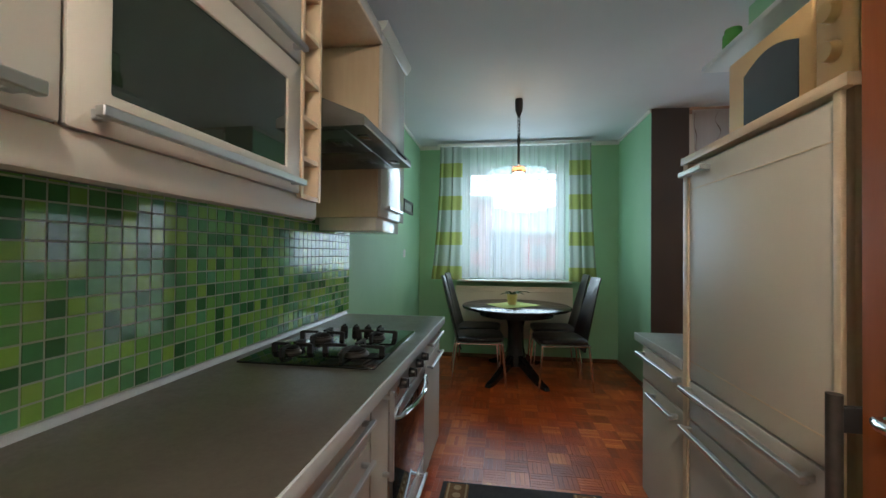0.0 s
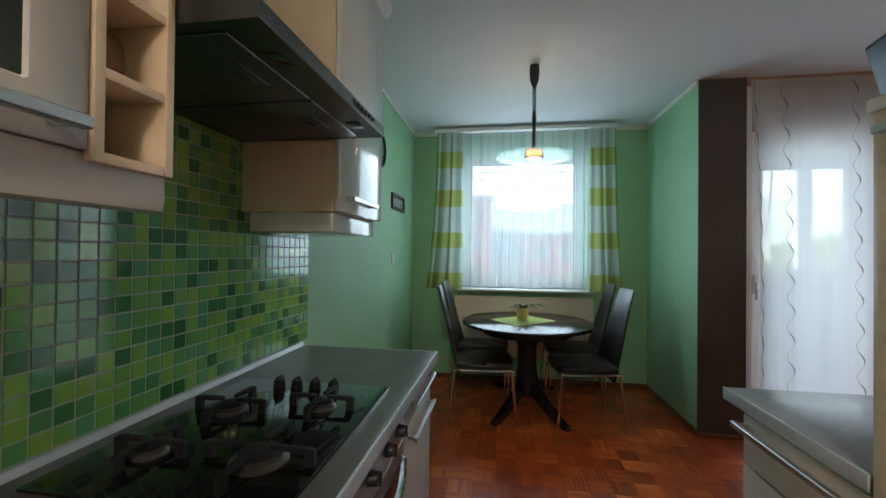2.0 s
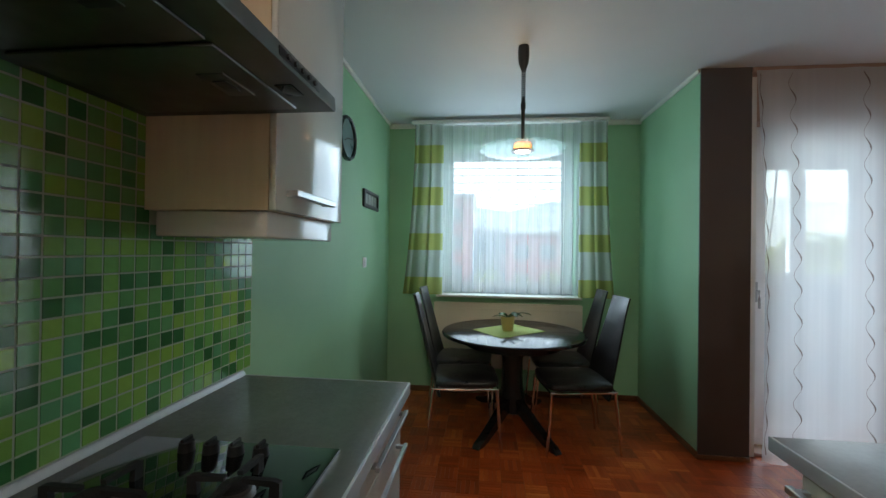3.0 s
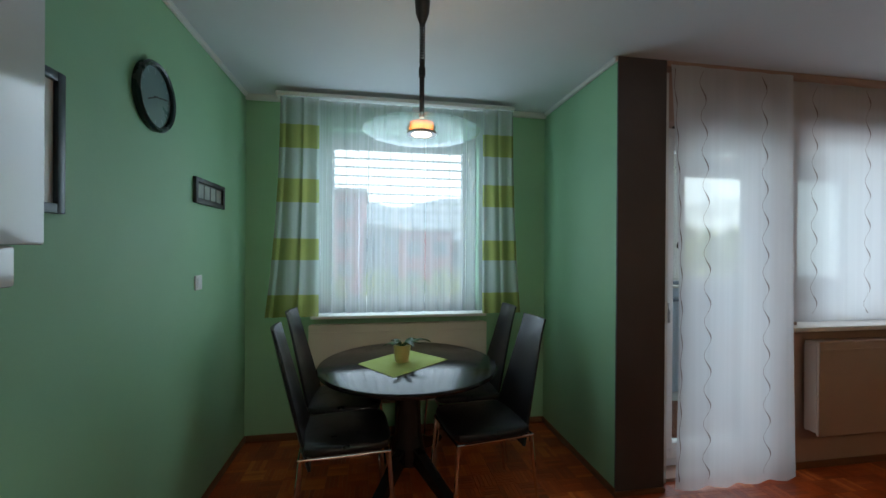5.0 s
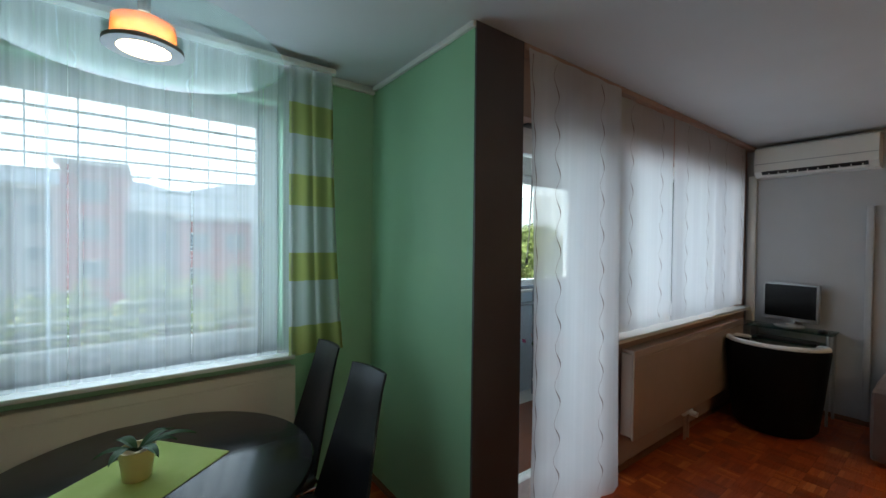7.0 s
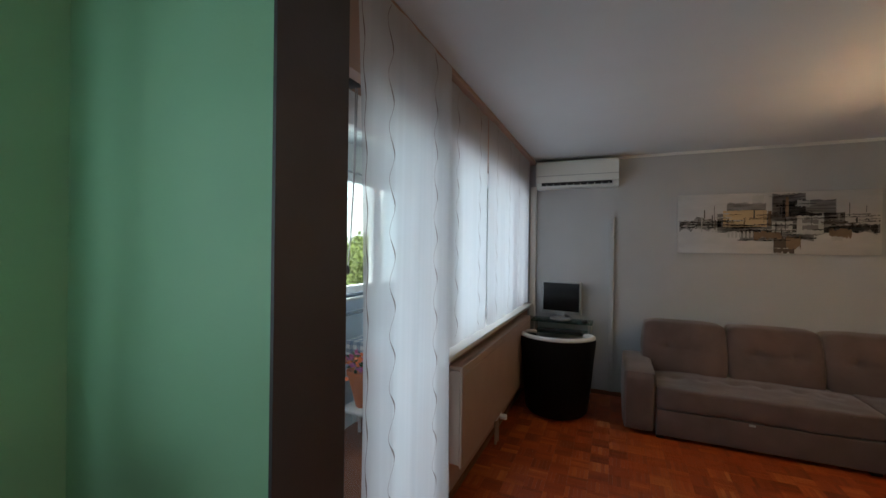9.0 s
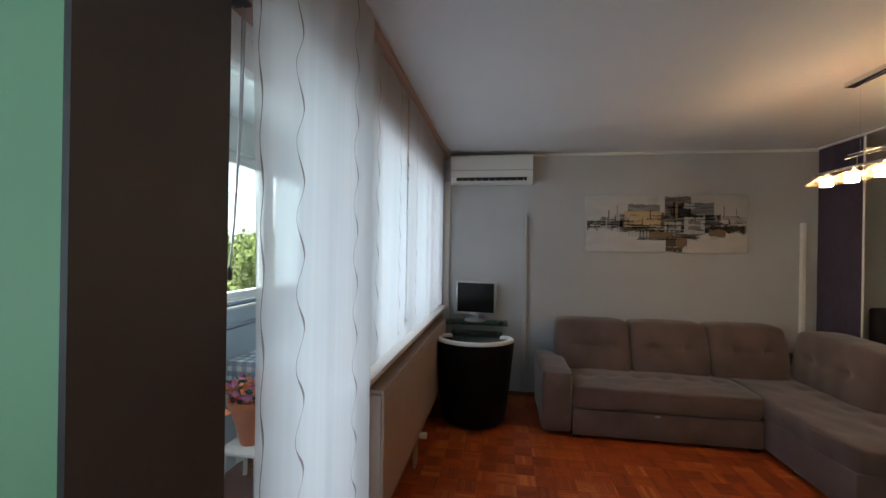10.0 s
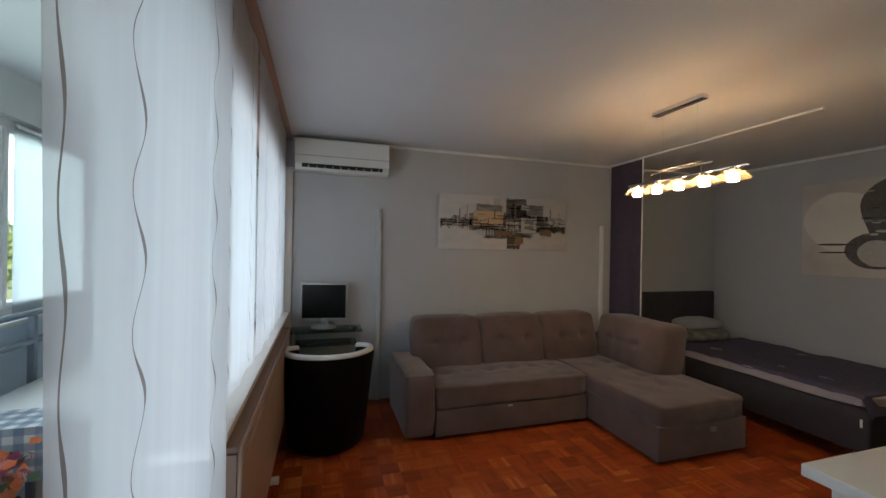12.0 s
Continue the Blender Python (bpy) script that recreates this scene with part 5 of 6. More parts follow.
rs = random.Random(77)
for k in range(120):
    u = min(0.93, max(0.03, rs.gauss(0.48, 0.22)))
    v = min(0.93, max(0.06, rs.gauss(0.50, 0.17 if abs(u - 0.5) < 0.2 else 0.07)))
    du, dv = rs.uniform(0.04, 0.15), rs.uniform(0.004, 0.018)
    if rs.random() < 0.25:
        du, dv = dv * 0.4, du * 1.6
    stroke(u, min(0.99, u + du), v, min(0.98, v + dv), rs.choice((SMEARK, SMEARK, SMEAR, INK, BROWNP, PALE)), 0.008, 0.0026 + 0.00002 * k, 100 + k)

art2 = thing("grey_canvas", (3.6, -1.33, 1.35), "large black and white canvas with pale curved shapes", "painting")
part("canvas", B(2.85, 4.28, -1.33, -1.30, 1.35, 2.30, 0.004), material("grey_canvas_ground", (0.66, 0.63, 0.58), (0.44, 0.42, 0.39), 0.75, scale=3, bump=0.4), art2)


def blob(cx, cz, rx, rz, m_, lift, seed):
    r = random.Random(seed)
    bm = bmesh.new()
    ph = r.uniform(0, 6)
    vs = [bm.verts.new((cx + rx * (1 + 0.12 * math.sin(3 * a + ph)) * math.cos(a), -1.2995 + lift, cz + rz * (1 + 0.12 * math.sin(2 * a + ph)) * math.sin(a))) for a in [2 * math.pi * k / 40 for k in range(40)]]
    ws_ = [bm.verts.new((v.co.x, -1.301, v.co.z)) for v in vs]
    bm.faces.new(vs)
    for i in range(40):
        bm.faces.new((vs[i], vs[(i + 1) % 40], ws_[(i + 1) % 40], ws_[i]))
    part("paint_patch", bm, m_, art2)


blob(3.90, 1.87, 0.33, 0.34, material("pale_cream_canvas_paint", (0.72, 0.69, 0.63), (0.62, 0.60, 0.55), 0.7, scale=4, bump=0.4), 0.0006, 1)
GREYBROWN = material("grey_brown_canvas_paint", (0.045, 0.040, 0.037), (0.16, 0.15, 0.14), 0.7, scale=9, stretch=(2, 1, 1), bump=0.5)
blob(3.50, 1.93, 0.30, 0.33, GREYBROWN, 0.0012, 2)
blob(3.70, 1.60, 0.19, 0.19, GREYBROWN, 0.0018, 3)
blob(3.67, 1.58, 0.13, 0.14, PALE, 0.0024, 4)
rs2 = random.Random(12)
for k in range(30):
    blob(3.50 + rs2.uniform(-0.22, 0.24), 1.93 + rs2.uniform(-0.25, 0.24), rs2.uniform(0.015, 0.07), rs2.uniform(0.004, 0.014), rs2.choice((GREYP, PALE, INK)), 0.0026 + 0.00002 * k, 20 + k)
blob(3.99, 1.585, 0.14, 0.008, INK, 0.0024, 5)
blob(3.99, 1.665, 0.16, 0.009, INK, 0.0024, 6)

# sofa
so = thing("corner_sofa", (4.5, 1.9, 0), "taupe microfibre corner sofa with chaise and loose back cushions", "sofa")
part("base", B(4.392, 5.22, 1.30, 2.73, 0.03, 0.247, 0.012), SOFA, so)
part("chaise_base", B(3.607, 5.22, 0.42, 1.287, 0.03, 0.285, 0.012, 2), SOFA, so)


def sat_on(bm, z_top, rows, seed):
    """Shallow tufts at rows of (x, y) and soft creases over the top and sides of a seat."""
    for v in bm.verts:
        dip = 0.010 * noise.noise((v.co.x * 3.5, v.co.y * 3.5, seed)) + 0.006 * noise.noise((v.co.x * 10, v.co.y * 10, v.co.z * 10 + seed))
        if v.co.z > z_top - 0.03:
            for x, y in rows:
                d2 = (v.co.x - x) ** 2 + (v.co.y - y) ** 2
                dip += 0.022 * math.exp(-d2 / 0.0022)
            v.co.z -= dip
        else:
            v.co.x += dip * 0.9
            v.co.y += dip * 0.6
    return bm


seat = cushion(bmesh.new(), 4.385, 5.15, 1.295, 2.735, 0.25, 0.435, 0.012, 34, 18)
part("seat_cushion", sat_on(seat, 0.435, [(4.72, 1.48 + 0.215 * k) for k in range(6)], 1.0), SOFA, so)
chaise = cushion(bmesh.new(), 3.605, 5.15, 0.415, 1.29, 0.27, 0.435, 0.012, 34, 18)
part("chaise_cushion", sat_on(chaise, 0.435, [(4.0 + 0.22 * k, 0.86) for k in range(4)], 5.0), SOFA, so)
part("arm", cushion(bmesh.new(), 4.395, 5.20, 2.735, 2.985, 0.03, 0.545, 0.010, 11, 14), SOFA, so)
part("back", B(5.14, 5.24, 0.40, 2.78, 0.05, 0.62, 0.03, 3), SOFADARK, so)
part("side_back", B(4.22, 5.14, 0.335, 0.415, 0.05, 0.62, 0.03, 3), SOFADARK, so)
for x, y in ((4.45, 2.70), (4.45, 1.35), (3.68, 1.22), (3.68, 0.48), (5.15, 2.9), (5.15, 0.5)):
    part("foot", B(x - 0.03, x + 0.03, y - 0.03, y + 0.03, 0, 0.03), BLACKPL, so)


def tufted(x0, x1, y0, y1, z0, z1, lean, along):
    """A loose back cushion with rounded corners, two buttons and the creases between them."""
    bm = cushion(bmesh.new(), x0, x1, y0, y1, z0, z1, 0.03, 22, 12)
    cx, cy, cz = (x0 + x1) / 2, (y0 + y1) / 2, (z0 + z1) / 2
    for v in bm.verts:
        h = (v.co.z - z0) / (z1 - z0)
        if along == "y":
            s, half, front = v.co.y - cy, (y1 - y0) / 2, v.co.x < cx
        else:
            s, half, front = v.co.x - cx, (x1 - x0) / 2, v.co.y > cy
        dz = v.co.z - cz - 0.02
        dip = 0.0
        for ts in (-0.42 * half, 0.42 * half):
            dip += 0.030 * math.exp(-((s - ts) ** 2 + dz ** 2) / 0.045 ** 2)
            dip += 0.009 * math.exp(-((s - ts) / 0.014) ** 2) * math.exp(-(dz / 0.10) ** 2)
        dip += 0.013 * math.exp(-(dz / 0.016) ** 2) * max(0.0, 1 - (abs(s) / (0.75 * half)) ** 4)
        dip += 0.006 * noise.noise((v.co.x * 9, v.co.y * 9, v.co.z * 9 + cy))
        if not front:
            dip = 0.0
        v.co.z -= 0.012 * math.exp(-(s / (0.55 * half)) ** 2) * h
        if along == "y":
            v.co.x += dip + lean * h
        else:
            v.co.y -= dip + lean * h
    return bm


for y0, y1 in ((2.125, 2.79), (1.445, 2.105), (0.79, 1.425)):
    part("back_cushion", tufted(4.88, 5.10, y0, y1, 0.41, 0.885, 0.11, "y"), SOFA, so)
part("side_cushion", tufted(4.17, 5.02, 0.43, 0.76, 0.41, 0.87, 0.07, "x"), SOFA, so)
part("pull_tab", B(4.376, 4.392, 2.06, 2.10, 0.225, 0.24, 0.003), SILVER, so)
part("pull_loop", B(3.60, 3.614, 0.74, 0.80, 0.20, 0.235, 0.003), SILVER, so)

# tub chair and desk
TUBBLACK = material("black_tub_leather", (0.0045, 0.0045, 0.005), (0.008, 0.008, 0.009), 0.5, scale=20, bump=0.2, bump_scale=220, spec=0.1)
tc = thing("tub_chair", (4.62, 3.575, 0), "black leather tub chair with white top rim by the desk", "armchair")
bm = bmesh.new()
cols = 40
rings = []
prof = [(0.235, 0.02), (0.255, 0.05), (0.28, 0.30), (0.300, 0.55), (0.315, 0.72), (0.312, 0.745), (0.265, 0.745), (0.25, 0.70), (0.225, 0.45)]
for r, z in prof:
    ring = []
    for k in range(cols + 1):
        a = radians(50 + 260 * k / cols)
        zz = z
        if z > 0.6:
            zz = z - 0.05 * (abs(k / cols - 0.5) * 2) ** 3
        ring.append(bm.verts.new((4.62 + r * 1.14 * math.cos(a), 3.575 + r * 1.14 * math.sin(a), zz)))
    rings.append(ring)
for u, v in zip(rings, rings[1:] + rings[:1]):
    for k in range(cols):
        bm.faces.new((u[k], u[k + 1], v[k + 1], v[k]))
bm.faces.new([r[0] for r in rings])
bm.faces.new([r[-1] for r in rings])
part("shell", bm, TUBBLACK, tc)
rim = []
for k in range(cols + 1):
    a = radians(48 + 264 * k / cols)
    rim.append((4.62 + 0.331 * math.cos(a), 3.575 + 0.331 * math.sin(a), 0.752 - 0.05 * (abs(k / cols - 0.5) * 2) ** 3))
part("rim", tube(bmesh.new(), rim, 0.025, 10), material("white_leather", (0.72, 0.71, 0.68), (0.66, 0.65, 0.62), 0.4, scale=20, bump=0.3, bump_scale=200), tc, "white leather rim")
part("seat", cushion(bmesh.new(), 4.46, 4.90, 3.33, 3.82, 0.30, 0.44, 0.02, 7, 5), LEATHER, tc)
part("base", lathe(bmesh.new(), [(0.20, 0.0), (0.225, 0.0), (0.225, 0.05), (0, 0.05)], (4.62, 3.575, 0), 32), BLACKPL, tc)

dk = thing("glass_desk", (5.1, 3.58, 0), "small glass computer desk with metal frame", "desk")
part("top", B(4.98, 5.28, 3.27, 3.90, 0.79, 0.80, 0.003), DESKGLASS, dk, "greenish glass top")
part("drawer_shelf", B(4.95, 5.22, 3.32, 3.85, 0.68, 0.69, 0.003), DESKGLASS, dk, "greenish glass keyboard shelf")
for y in (3.30, 3.87):
    part("frame", tube(bmesh.new(), [(5.0, y, 0.0), (5.0, y, 0.785), (5.26, y, 0.785), (5.26, y, 0.0)], 0.012, 8), SILVER, dk, "silver metal frame")
part("crossbar", rod(bmesh.new(), (5.26, 3.30, 0.4), (5.26, 3.87, 0.4), 0.010), SILVER, dk)
kb = thing("keyboard", (5.04, 3.58, 0.69), "black keyboard on the glass keyboard shelf", "keyboard")
part("case", B(4.97, 5.10, 3.37, 3.80, 0.69, 0.71, 0.005), BLACKPL, kb)
for i in range(4):
    part("key_row", B(4.98 + 0.028 * i, 5.002 + 0.028 * i, 3.385, 3.785, 0.71, 0.716, 0.002), BLACKPL, kb)
mo = thing("monitor", (5.2, 3.61, 0.80), "flat monitor with silver bezel and dark screen on the desk", "monitor")
rot = Matrix.Translation((5.205, 3.61, 0)) @ Euler((0, 0, radians(-7))).to_matrix().to_4x4()
def turned(bm):
    bmesh.ops.transform(bm, matrix=rot, verts=bm.verts)
    return bm
part("case", turned(box(bmesh.new(), 0.0, 0.045, -0.215, 0.215, 0.855, 1.215, 0.008)), SILVER, mo)
part("screen", turned(box(bmesh.new(), -0.003, 0.001, -0.197, 0.197, 0.887, 1.198)), SCREEN, mo, "dark switched-off screen")
part("stand", turned(lathe(bmesh.new(), [(0.0, 0.80), (0.115, 0.80), (0.115, 0.812), (0.05, 0.822), (0, 0.824)], (0.0, 0, 0), 32)), SILVER, mo)
part("neck", turned(box(bmesh.new(), 0.01, 0.04, -0.04, 0.04, 0.82, 0.90, 0.006)), SILVER, mo)
ms = thing("computer_mouse", (5.06, 3.345, 0.80), "small black computer mouse on the glass desk", "mouse")
part("shell", cushion(bmesh.new(), 5.02, 5.11, 3.32, 3.375, 0.80, 0.83, 0.008, 5, 3), BLACKPL, ms)
part("wheel", rod(bmesh.new(), (5.04, 3.344, 0.829), (5.04, 3.352, 0.829), 0.006), SILVER, ms)

# ceiling lamp with five shades
cl = thing("bar_ceiling_lamp", (3.55, 1.25, H), "hanging chrome bar lamp with five lit glass shades", "lamp")
LY, LZ = 1.30, 2.043
part("ceiling_plate", B(3.275, 3.675, 1.275, 1.335, H - 0.03, H, 0.004), CHROME, cl)
for x in (3.33, 3.60):
    part("wire", rod(bmesh.new(), (x, 1.305, H - 0.03), (x, LY, LZ + 0.09), 0.0008, n=6), CHROME, cl)
part("upper_bar", rod(rod(bmesh.new(), (3.22, LY, LZ + 0.09), (3.70, LY, LZ + 0.09), 0.004), (3.28, LY + 0.03, LZ + 0.10), (3.64, LY + 0.03, LZ + 0.10), 0.003), CHROME, cl)
part("bar", B(3.00, 3.92, LY - 0.012, LY + 0.012, LZ + 0.025, LZ + 0.04, 0.003), CHROME, cl)
for x in (3.30, 3.62):
    part("hanger", rod(bmesh.new(), (x, LY, LZ + 0.04), (x, LY, LZ + 0.09), 0.003, n=8), CHROME, cl)
BULB5 = glow("warm_lamp_glow", (1.0, 0.66, 0.35), 40)
FROST = sheer("frosted_warm_glass", (1.0, 0.74, 0.46), 0.84, 0.03)
for k in range(5):
    x = 3.09 + 0.187 * k
    s = part("shade", lathe(bmesh.new(), [(0.022, LZ + 0.015), (0.05, LZ + 0.003), (0.095, LZ - 0.035), (0.097, LZ - 0.038), (0.05, LZ - 0.002), (0.022, LZ + 0.010)], (x, LY, 0), 32), FROST, cl, "frosted glass shade lit warm")
    part("holder", rod(bmesh.new(), (x, LY, LZ + 0.01), (x, LY, LZ + 0.03), 0.02, n=16), CHROME, s)
    part("bulb", lathe(bmesh.new(), [(0.0, LZ - 0.055), (0.028, LZ - 0.055), (0.031, LZ - 0.045), (0.030, LZ - 0.005), (0.0, LZ - 0.002)], (x, LY, 0), 24), BULB5, s, "glowing warm bulb glass")

# sleeping alcove
solid("curtain_track", B(3.18, 5.28, 0.325, 0.36, H - 0.018, H, 0.003), TRIMWHITE, "white ceiling curtain track before the alcove", "curtain track", at=(4.2, 0.34, H - 0.018))
pc = thing("purple_curtain", (5.03, 0.34, 0.02), "dark purple panel curtain at the alcove", "curtain")
part("cloth", cloth(bmesh.new(), 4.79, 5.27, 0.345, 0.03, H - 0.02, 2, 0.006, n=40, seed=8), PURPLE, pc)
part("edge_rod", rod(bmesh.new(), (4.785, 0.343, 0.03), (4.785, 0.343, H - 0.018), 0.008), TRIMWHITE, pc, "white edge rod")
part("edge_strip", B(4.815, 4.83, 0.330, 0.336, 0.03, H - 0.02), TRIMWHITE, pc)

BEDF = material("charcoal_bed_fabric", (0.040, 0.038, 0.046), (0.030, 0.028, 0.035), 0.9, scale=10, bump=0.5, bump_scale=260)
bed = thing("box_bed", (4.2, -0.65, 0), "charcoal upholstered box bed in the alcove", "bed")
part("base", B(3.12, 5.18, -1.20, -0.09, 0.13, 0.45, 0.02, 3), BEDF, bed)
part("headboard", B(5.18, 5.27, -1.22, -0.08, 0.10, 1.07, 0.03, 3), BEDF, bed)
part("mattress", cushion(bmesh.new(), 3.12, 5.18, -1.20, -0.085, 0.45, 0.54, 0.004, 9, 12), material("pale_mattress_cloth", (0.42, 0.38, 0.40), None, 0.9, scale=20, bump=0.3, bump_scale=250), bed)
part("tag", B(3.16, 3.175, -0.091, -0.088, 0.32, 0.38), TRIMWHITE, bed)
for x in (3.25, 5.05):
    for y in (-1.1, -0.2):
        part("leg", rod(bmesh.new(), (x, y, 0), (x, y, 0.13), 0.025), CHROME, bed)
COVER = material("dark_blue_violet_cover", (0.060, 0.055, 0.105), (0.085, 0.08, 0.14), 0.85, scale=25, stretch=(1, 3, 1), bump=0.5, bump_scale=200)
cv = thing("bed_cover", (4.1, -0.65, 0.54), "dark blue violet patterned cover spread on the bed", "blanket")
bm = bmesh.new()
nx, ny = 60, 34
grid = []
for i in range(nx + 1):
    row = []
    for j in range(ny + 1):
        x, y = 3.10 + 1.72 * i / nx, -1.20 + 1.125 * j / ny
        z = 0.552 + 0.016 * noise.noise((x * 4, y * 4, 1.0)) + 0.008 * noise.noise((x * 11, y * 11, 3.0))
        if x < 3.16:
            z -= (3.16 - x) * 2.2
        if y > -0.10:
            z -= (y + 0.10) * 0.9
        row.append(bm.verts.new((x, y, z)))
    grid.append(row)
for a, b in zip(grid, grid[1:]):
    for j in range(ny):
        bm.faces.new((a[j], a[j + 1], b[j + 1], b[j]))
part("cloth", bm, COVER, cv)
STRIPEV = material("pale_violet_stripe", (0.115, 0.108, 0.175), None, 0.85, scale=25)
for k in range(38):
    x = 3.25 + 0.039 * k
    bm = bmesh.new()
    prev = None
    for j in range(21):
        y = -0.75 + 0.55 * j / 20
        xx = x + 0.04 * (1 - abs((j % 10) / 5 - 1))
        zz = 0.5640 + 0.016 * noise.noise((xx * 4, y * 4, 1.0)) + 0.008 * noise.noise((xx * 11, y * 11, 3.0))
        a, b = bm.verts.new((xx, y, zz)), bm.verts.new((xx + 0.010, y, zz))
        if prev:
            bm.faces.new((prev[0], prev[1], b, a))
        prev = (a, b)
    part("zigzag_stripe", bm, STRIPEV, cv)
for (x0, x1, y0, y1, z0, z1, m_, lb) in (
    (4.72, 5.14, -0.98, -0.28, 0.545, 0.66, material("blotched_pillow_cloth", (0.35, 0.33, 0.30), (0.06, 0.06, 0.06), 0.9, scale=14), "pillow with pale and dark blotched cover on the bed"),
    (4.82, 5.16, -0.95, -0.42, 0.665, 0.765, material("grey_pillow_cloth", (0.36, 0.36, 0.38), (0.31, 0.31, 0.33), 0.9, scale=10), "light grey pillow lying on the other pillow")):
    solid("pillow", cushion(bmesh.new(), x0, x1, y0, y1, z0, z1, 0.03, 8, 3), m_, lb, "pillow", at=(x0, y0, z0), group="pillows")

wtab = thing("white_table", (1.9, 1.7, 0), "white table with thick top beside the partition wall", "table")
part("top", B(1.53, 2.255, 1.20, 2.085, 0.815, 0.855, 0.004), WHITE, wtab)
for x, y in ((1.60, 1.27), (1.60, 2.0), (2.17, 1.27), (2.17, 2.0)):
    part("leg", B(x - 0.03, x + 0.03, y - 0.03, y + 0.03, 0, 0.815, 0.004), WHITE, wtab)

# ---- loggia ----
structure("loggia_floor", B(1.755, 5.30, 4.25, 5.75, -0.15, -0.02), material("loggia_tile", (0.60, 0.60, 0.60), (0.52, 0.52, 0.52), 0.6, scale=8), "grey loggia floor")
structure("loggia_header", B(1.755, 5.30, 5.44, 5.60, 2.31, H), FACADE, "white beam above the loggia glazing")
structure("loggia_parapet", B(1.755, 5.30, 5.44, 5.60, -0.1, 1.06), BLUEPAINT, "pale blue painted loggia parapet")
structure("loggia_sill", B(1.76, 5.295, 5.36, 5.47, 1.06, 1.085, 0.004), TRIMWHITE, "white loggia sill")
window_frame("loggia_window", 1.76, 5.29, 5.49, 1.085, 2.31, [3.17, 4.365], "white framed loggia glazing in three parts", sash=0.04)
lb = thing("roller_blind", (4.9, 5.475, 1.10), "white translucent roller blind drawn down in the loggia", "blind")
part("cloth", cloth(bmesh.new(), 4.45, 5.24, 5.462, 1.10, 2.27, 1, 0.002, n=20, rows=8, seed=11), BLINDC, lb)
part("tube", rod(bmesh.new(), (4.48, 5.462, 2.275), (5.24, 5.462, 2.275), 0.015), PVC, lb)
par = thing("loggia_railing", (3.5, 5.3, 0), "blue grey tube railing inside the loggia glazing", "railing")
for z in (0.95, 1.12):
    part("rail", rod(bmesh.new(), (1.76, 5.32, z), (5.30, 5.32, z), 0.02, n=12), RAILPAINT, par)
for x in (1.80, 2.66, 3.52, 4.38, 5.25):
    part("post", B(x - 0.018, x + 0.018, 5.30, 5.335, -0.02, 1.11, 0.003), RAILPAINT, par)
bt = thing("loggia_table", (4.0, 5.1, 0), "white garden table on the loggia", "table")
part("top", B(3.55, 4.60, 4.70, 5.26, 0.70, 0.73, 0.004), PVC, bt)
for x in (3.62, 4.53):
    for y in (4.76, 5.20):
        part("leg", B(x - 0.02, x + 0.02, y - 0.02, y + 0.02, -0.02, 0.70), PVC, bt)
gc = thing("gingham_cloth", (3.75, 5.1, 0.73), "blue and white gingham cloth hanging over the table end", "tablecloth")
GW = material("white_gingham", (0.70, 0.72, 0.74), None, 0.9, scale=20)
GM = material("mid_blue_gingham", (0.33, 0.38, 0.46), None, 0.9, scale=20)
GB = material("dark_blue_gingham", (0.19, 0.25, 0.37), None, 0.9, scale=20)
for tone, m_ in enumerate((GW, GM, GB)):
    bm = bmesh.new()
    for i in range(14):
        for j in range(15):
            if (i % 2) + (j % 2) != tone:
                continue
            y = 4.69 + 0.038 * j
            if i < 7:
                pts = [(3.545 + 0.035 * i, y, 0.734), (3.58 + 0.035 * i, y, 0.734), (3.58 + 0.035 * i, y + 0.038, 0.734), (3.545 + 0.035 * i, y + 0.038, 0.734)]
            else:
                z = 0.734 - 0.035 * (i - 7)
                pts = [(3.543, y, z), (3.543, y + 0.038, z), (3.543, y + 0.038, z - 0.035), (3.543, y, z - 0.035)]
            bm.faces.new([bm.verts.new(p) for p in pts])
    part("checks", bm, m_, gc)
st = thing("plant_stool", (3.34, 4.93, -0.02), "small white plastic stool carrying a flower pot", "stool")
part("top", B(3.20, 3.48, 4.79, 5.07, 0.255, 0.28, 0.006), PVC, st)
for x in (3.22, 3.46):
    for y in (4.81, 5.05):
        part("leg", rod(bmesh.new(), (x, y, -0.02), (x * 0.9 + 0.334, y * 0.9 + 0.493, 0.255), 0.014, n=10), PVC, st)
fp = thing("flower_pot", (3.34, 4.93, 0.28), "orange tapered flower pot with orange and purple flowers", "plant")
part("pot", lathe(bmesh.new(), [(0.055, 0.28), (0.062, 0.29), (0.128, 0.54), (0.138, 0.545), (0.138, 0.575), (0.122, 0.575), (0.115, 0.53), (0, 0.53)], (3.34, 4.93, 0), 28), material("terracotta", (0.60, 0.17, 0.05), None, 0.7, scale=10), fp)
PET = [material("orange_petal", (0.75, 0.17, 0.04), None, 0.6, scale=20), material("pink_petal", (0.42, 0.10, 0.24), None, 0.6, scale=20), LEAF]
rng = random.Random(9)
for w, m_ in enumerate(PET):
    bm = bmesh.new()
    for k in range(70):
        c = Vector((3.34 + rng.gauss(0, 0.085), 4.93 + rng.gauss(0, 0.085), 0.635 + rng.gauss(0, 0.035)))
        d1 = Vector((rng.gauss(0, 1), rng.gauss(0, 1), rng.gauss(0, 1))).normalized() * 0.03
        d2 = d1.cross(Vector((rng.gauss(0, 1), rng.gauss(0, 1), rng.gauss(0, 1)))).normalized() * 0.022
        bm.faces.new([bm.verts.new(c + a) for a in (-d1, d2, d1, -d2)])
    part("flowers" if w < 2 else "leaves", bm, m_, fp)

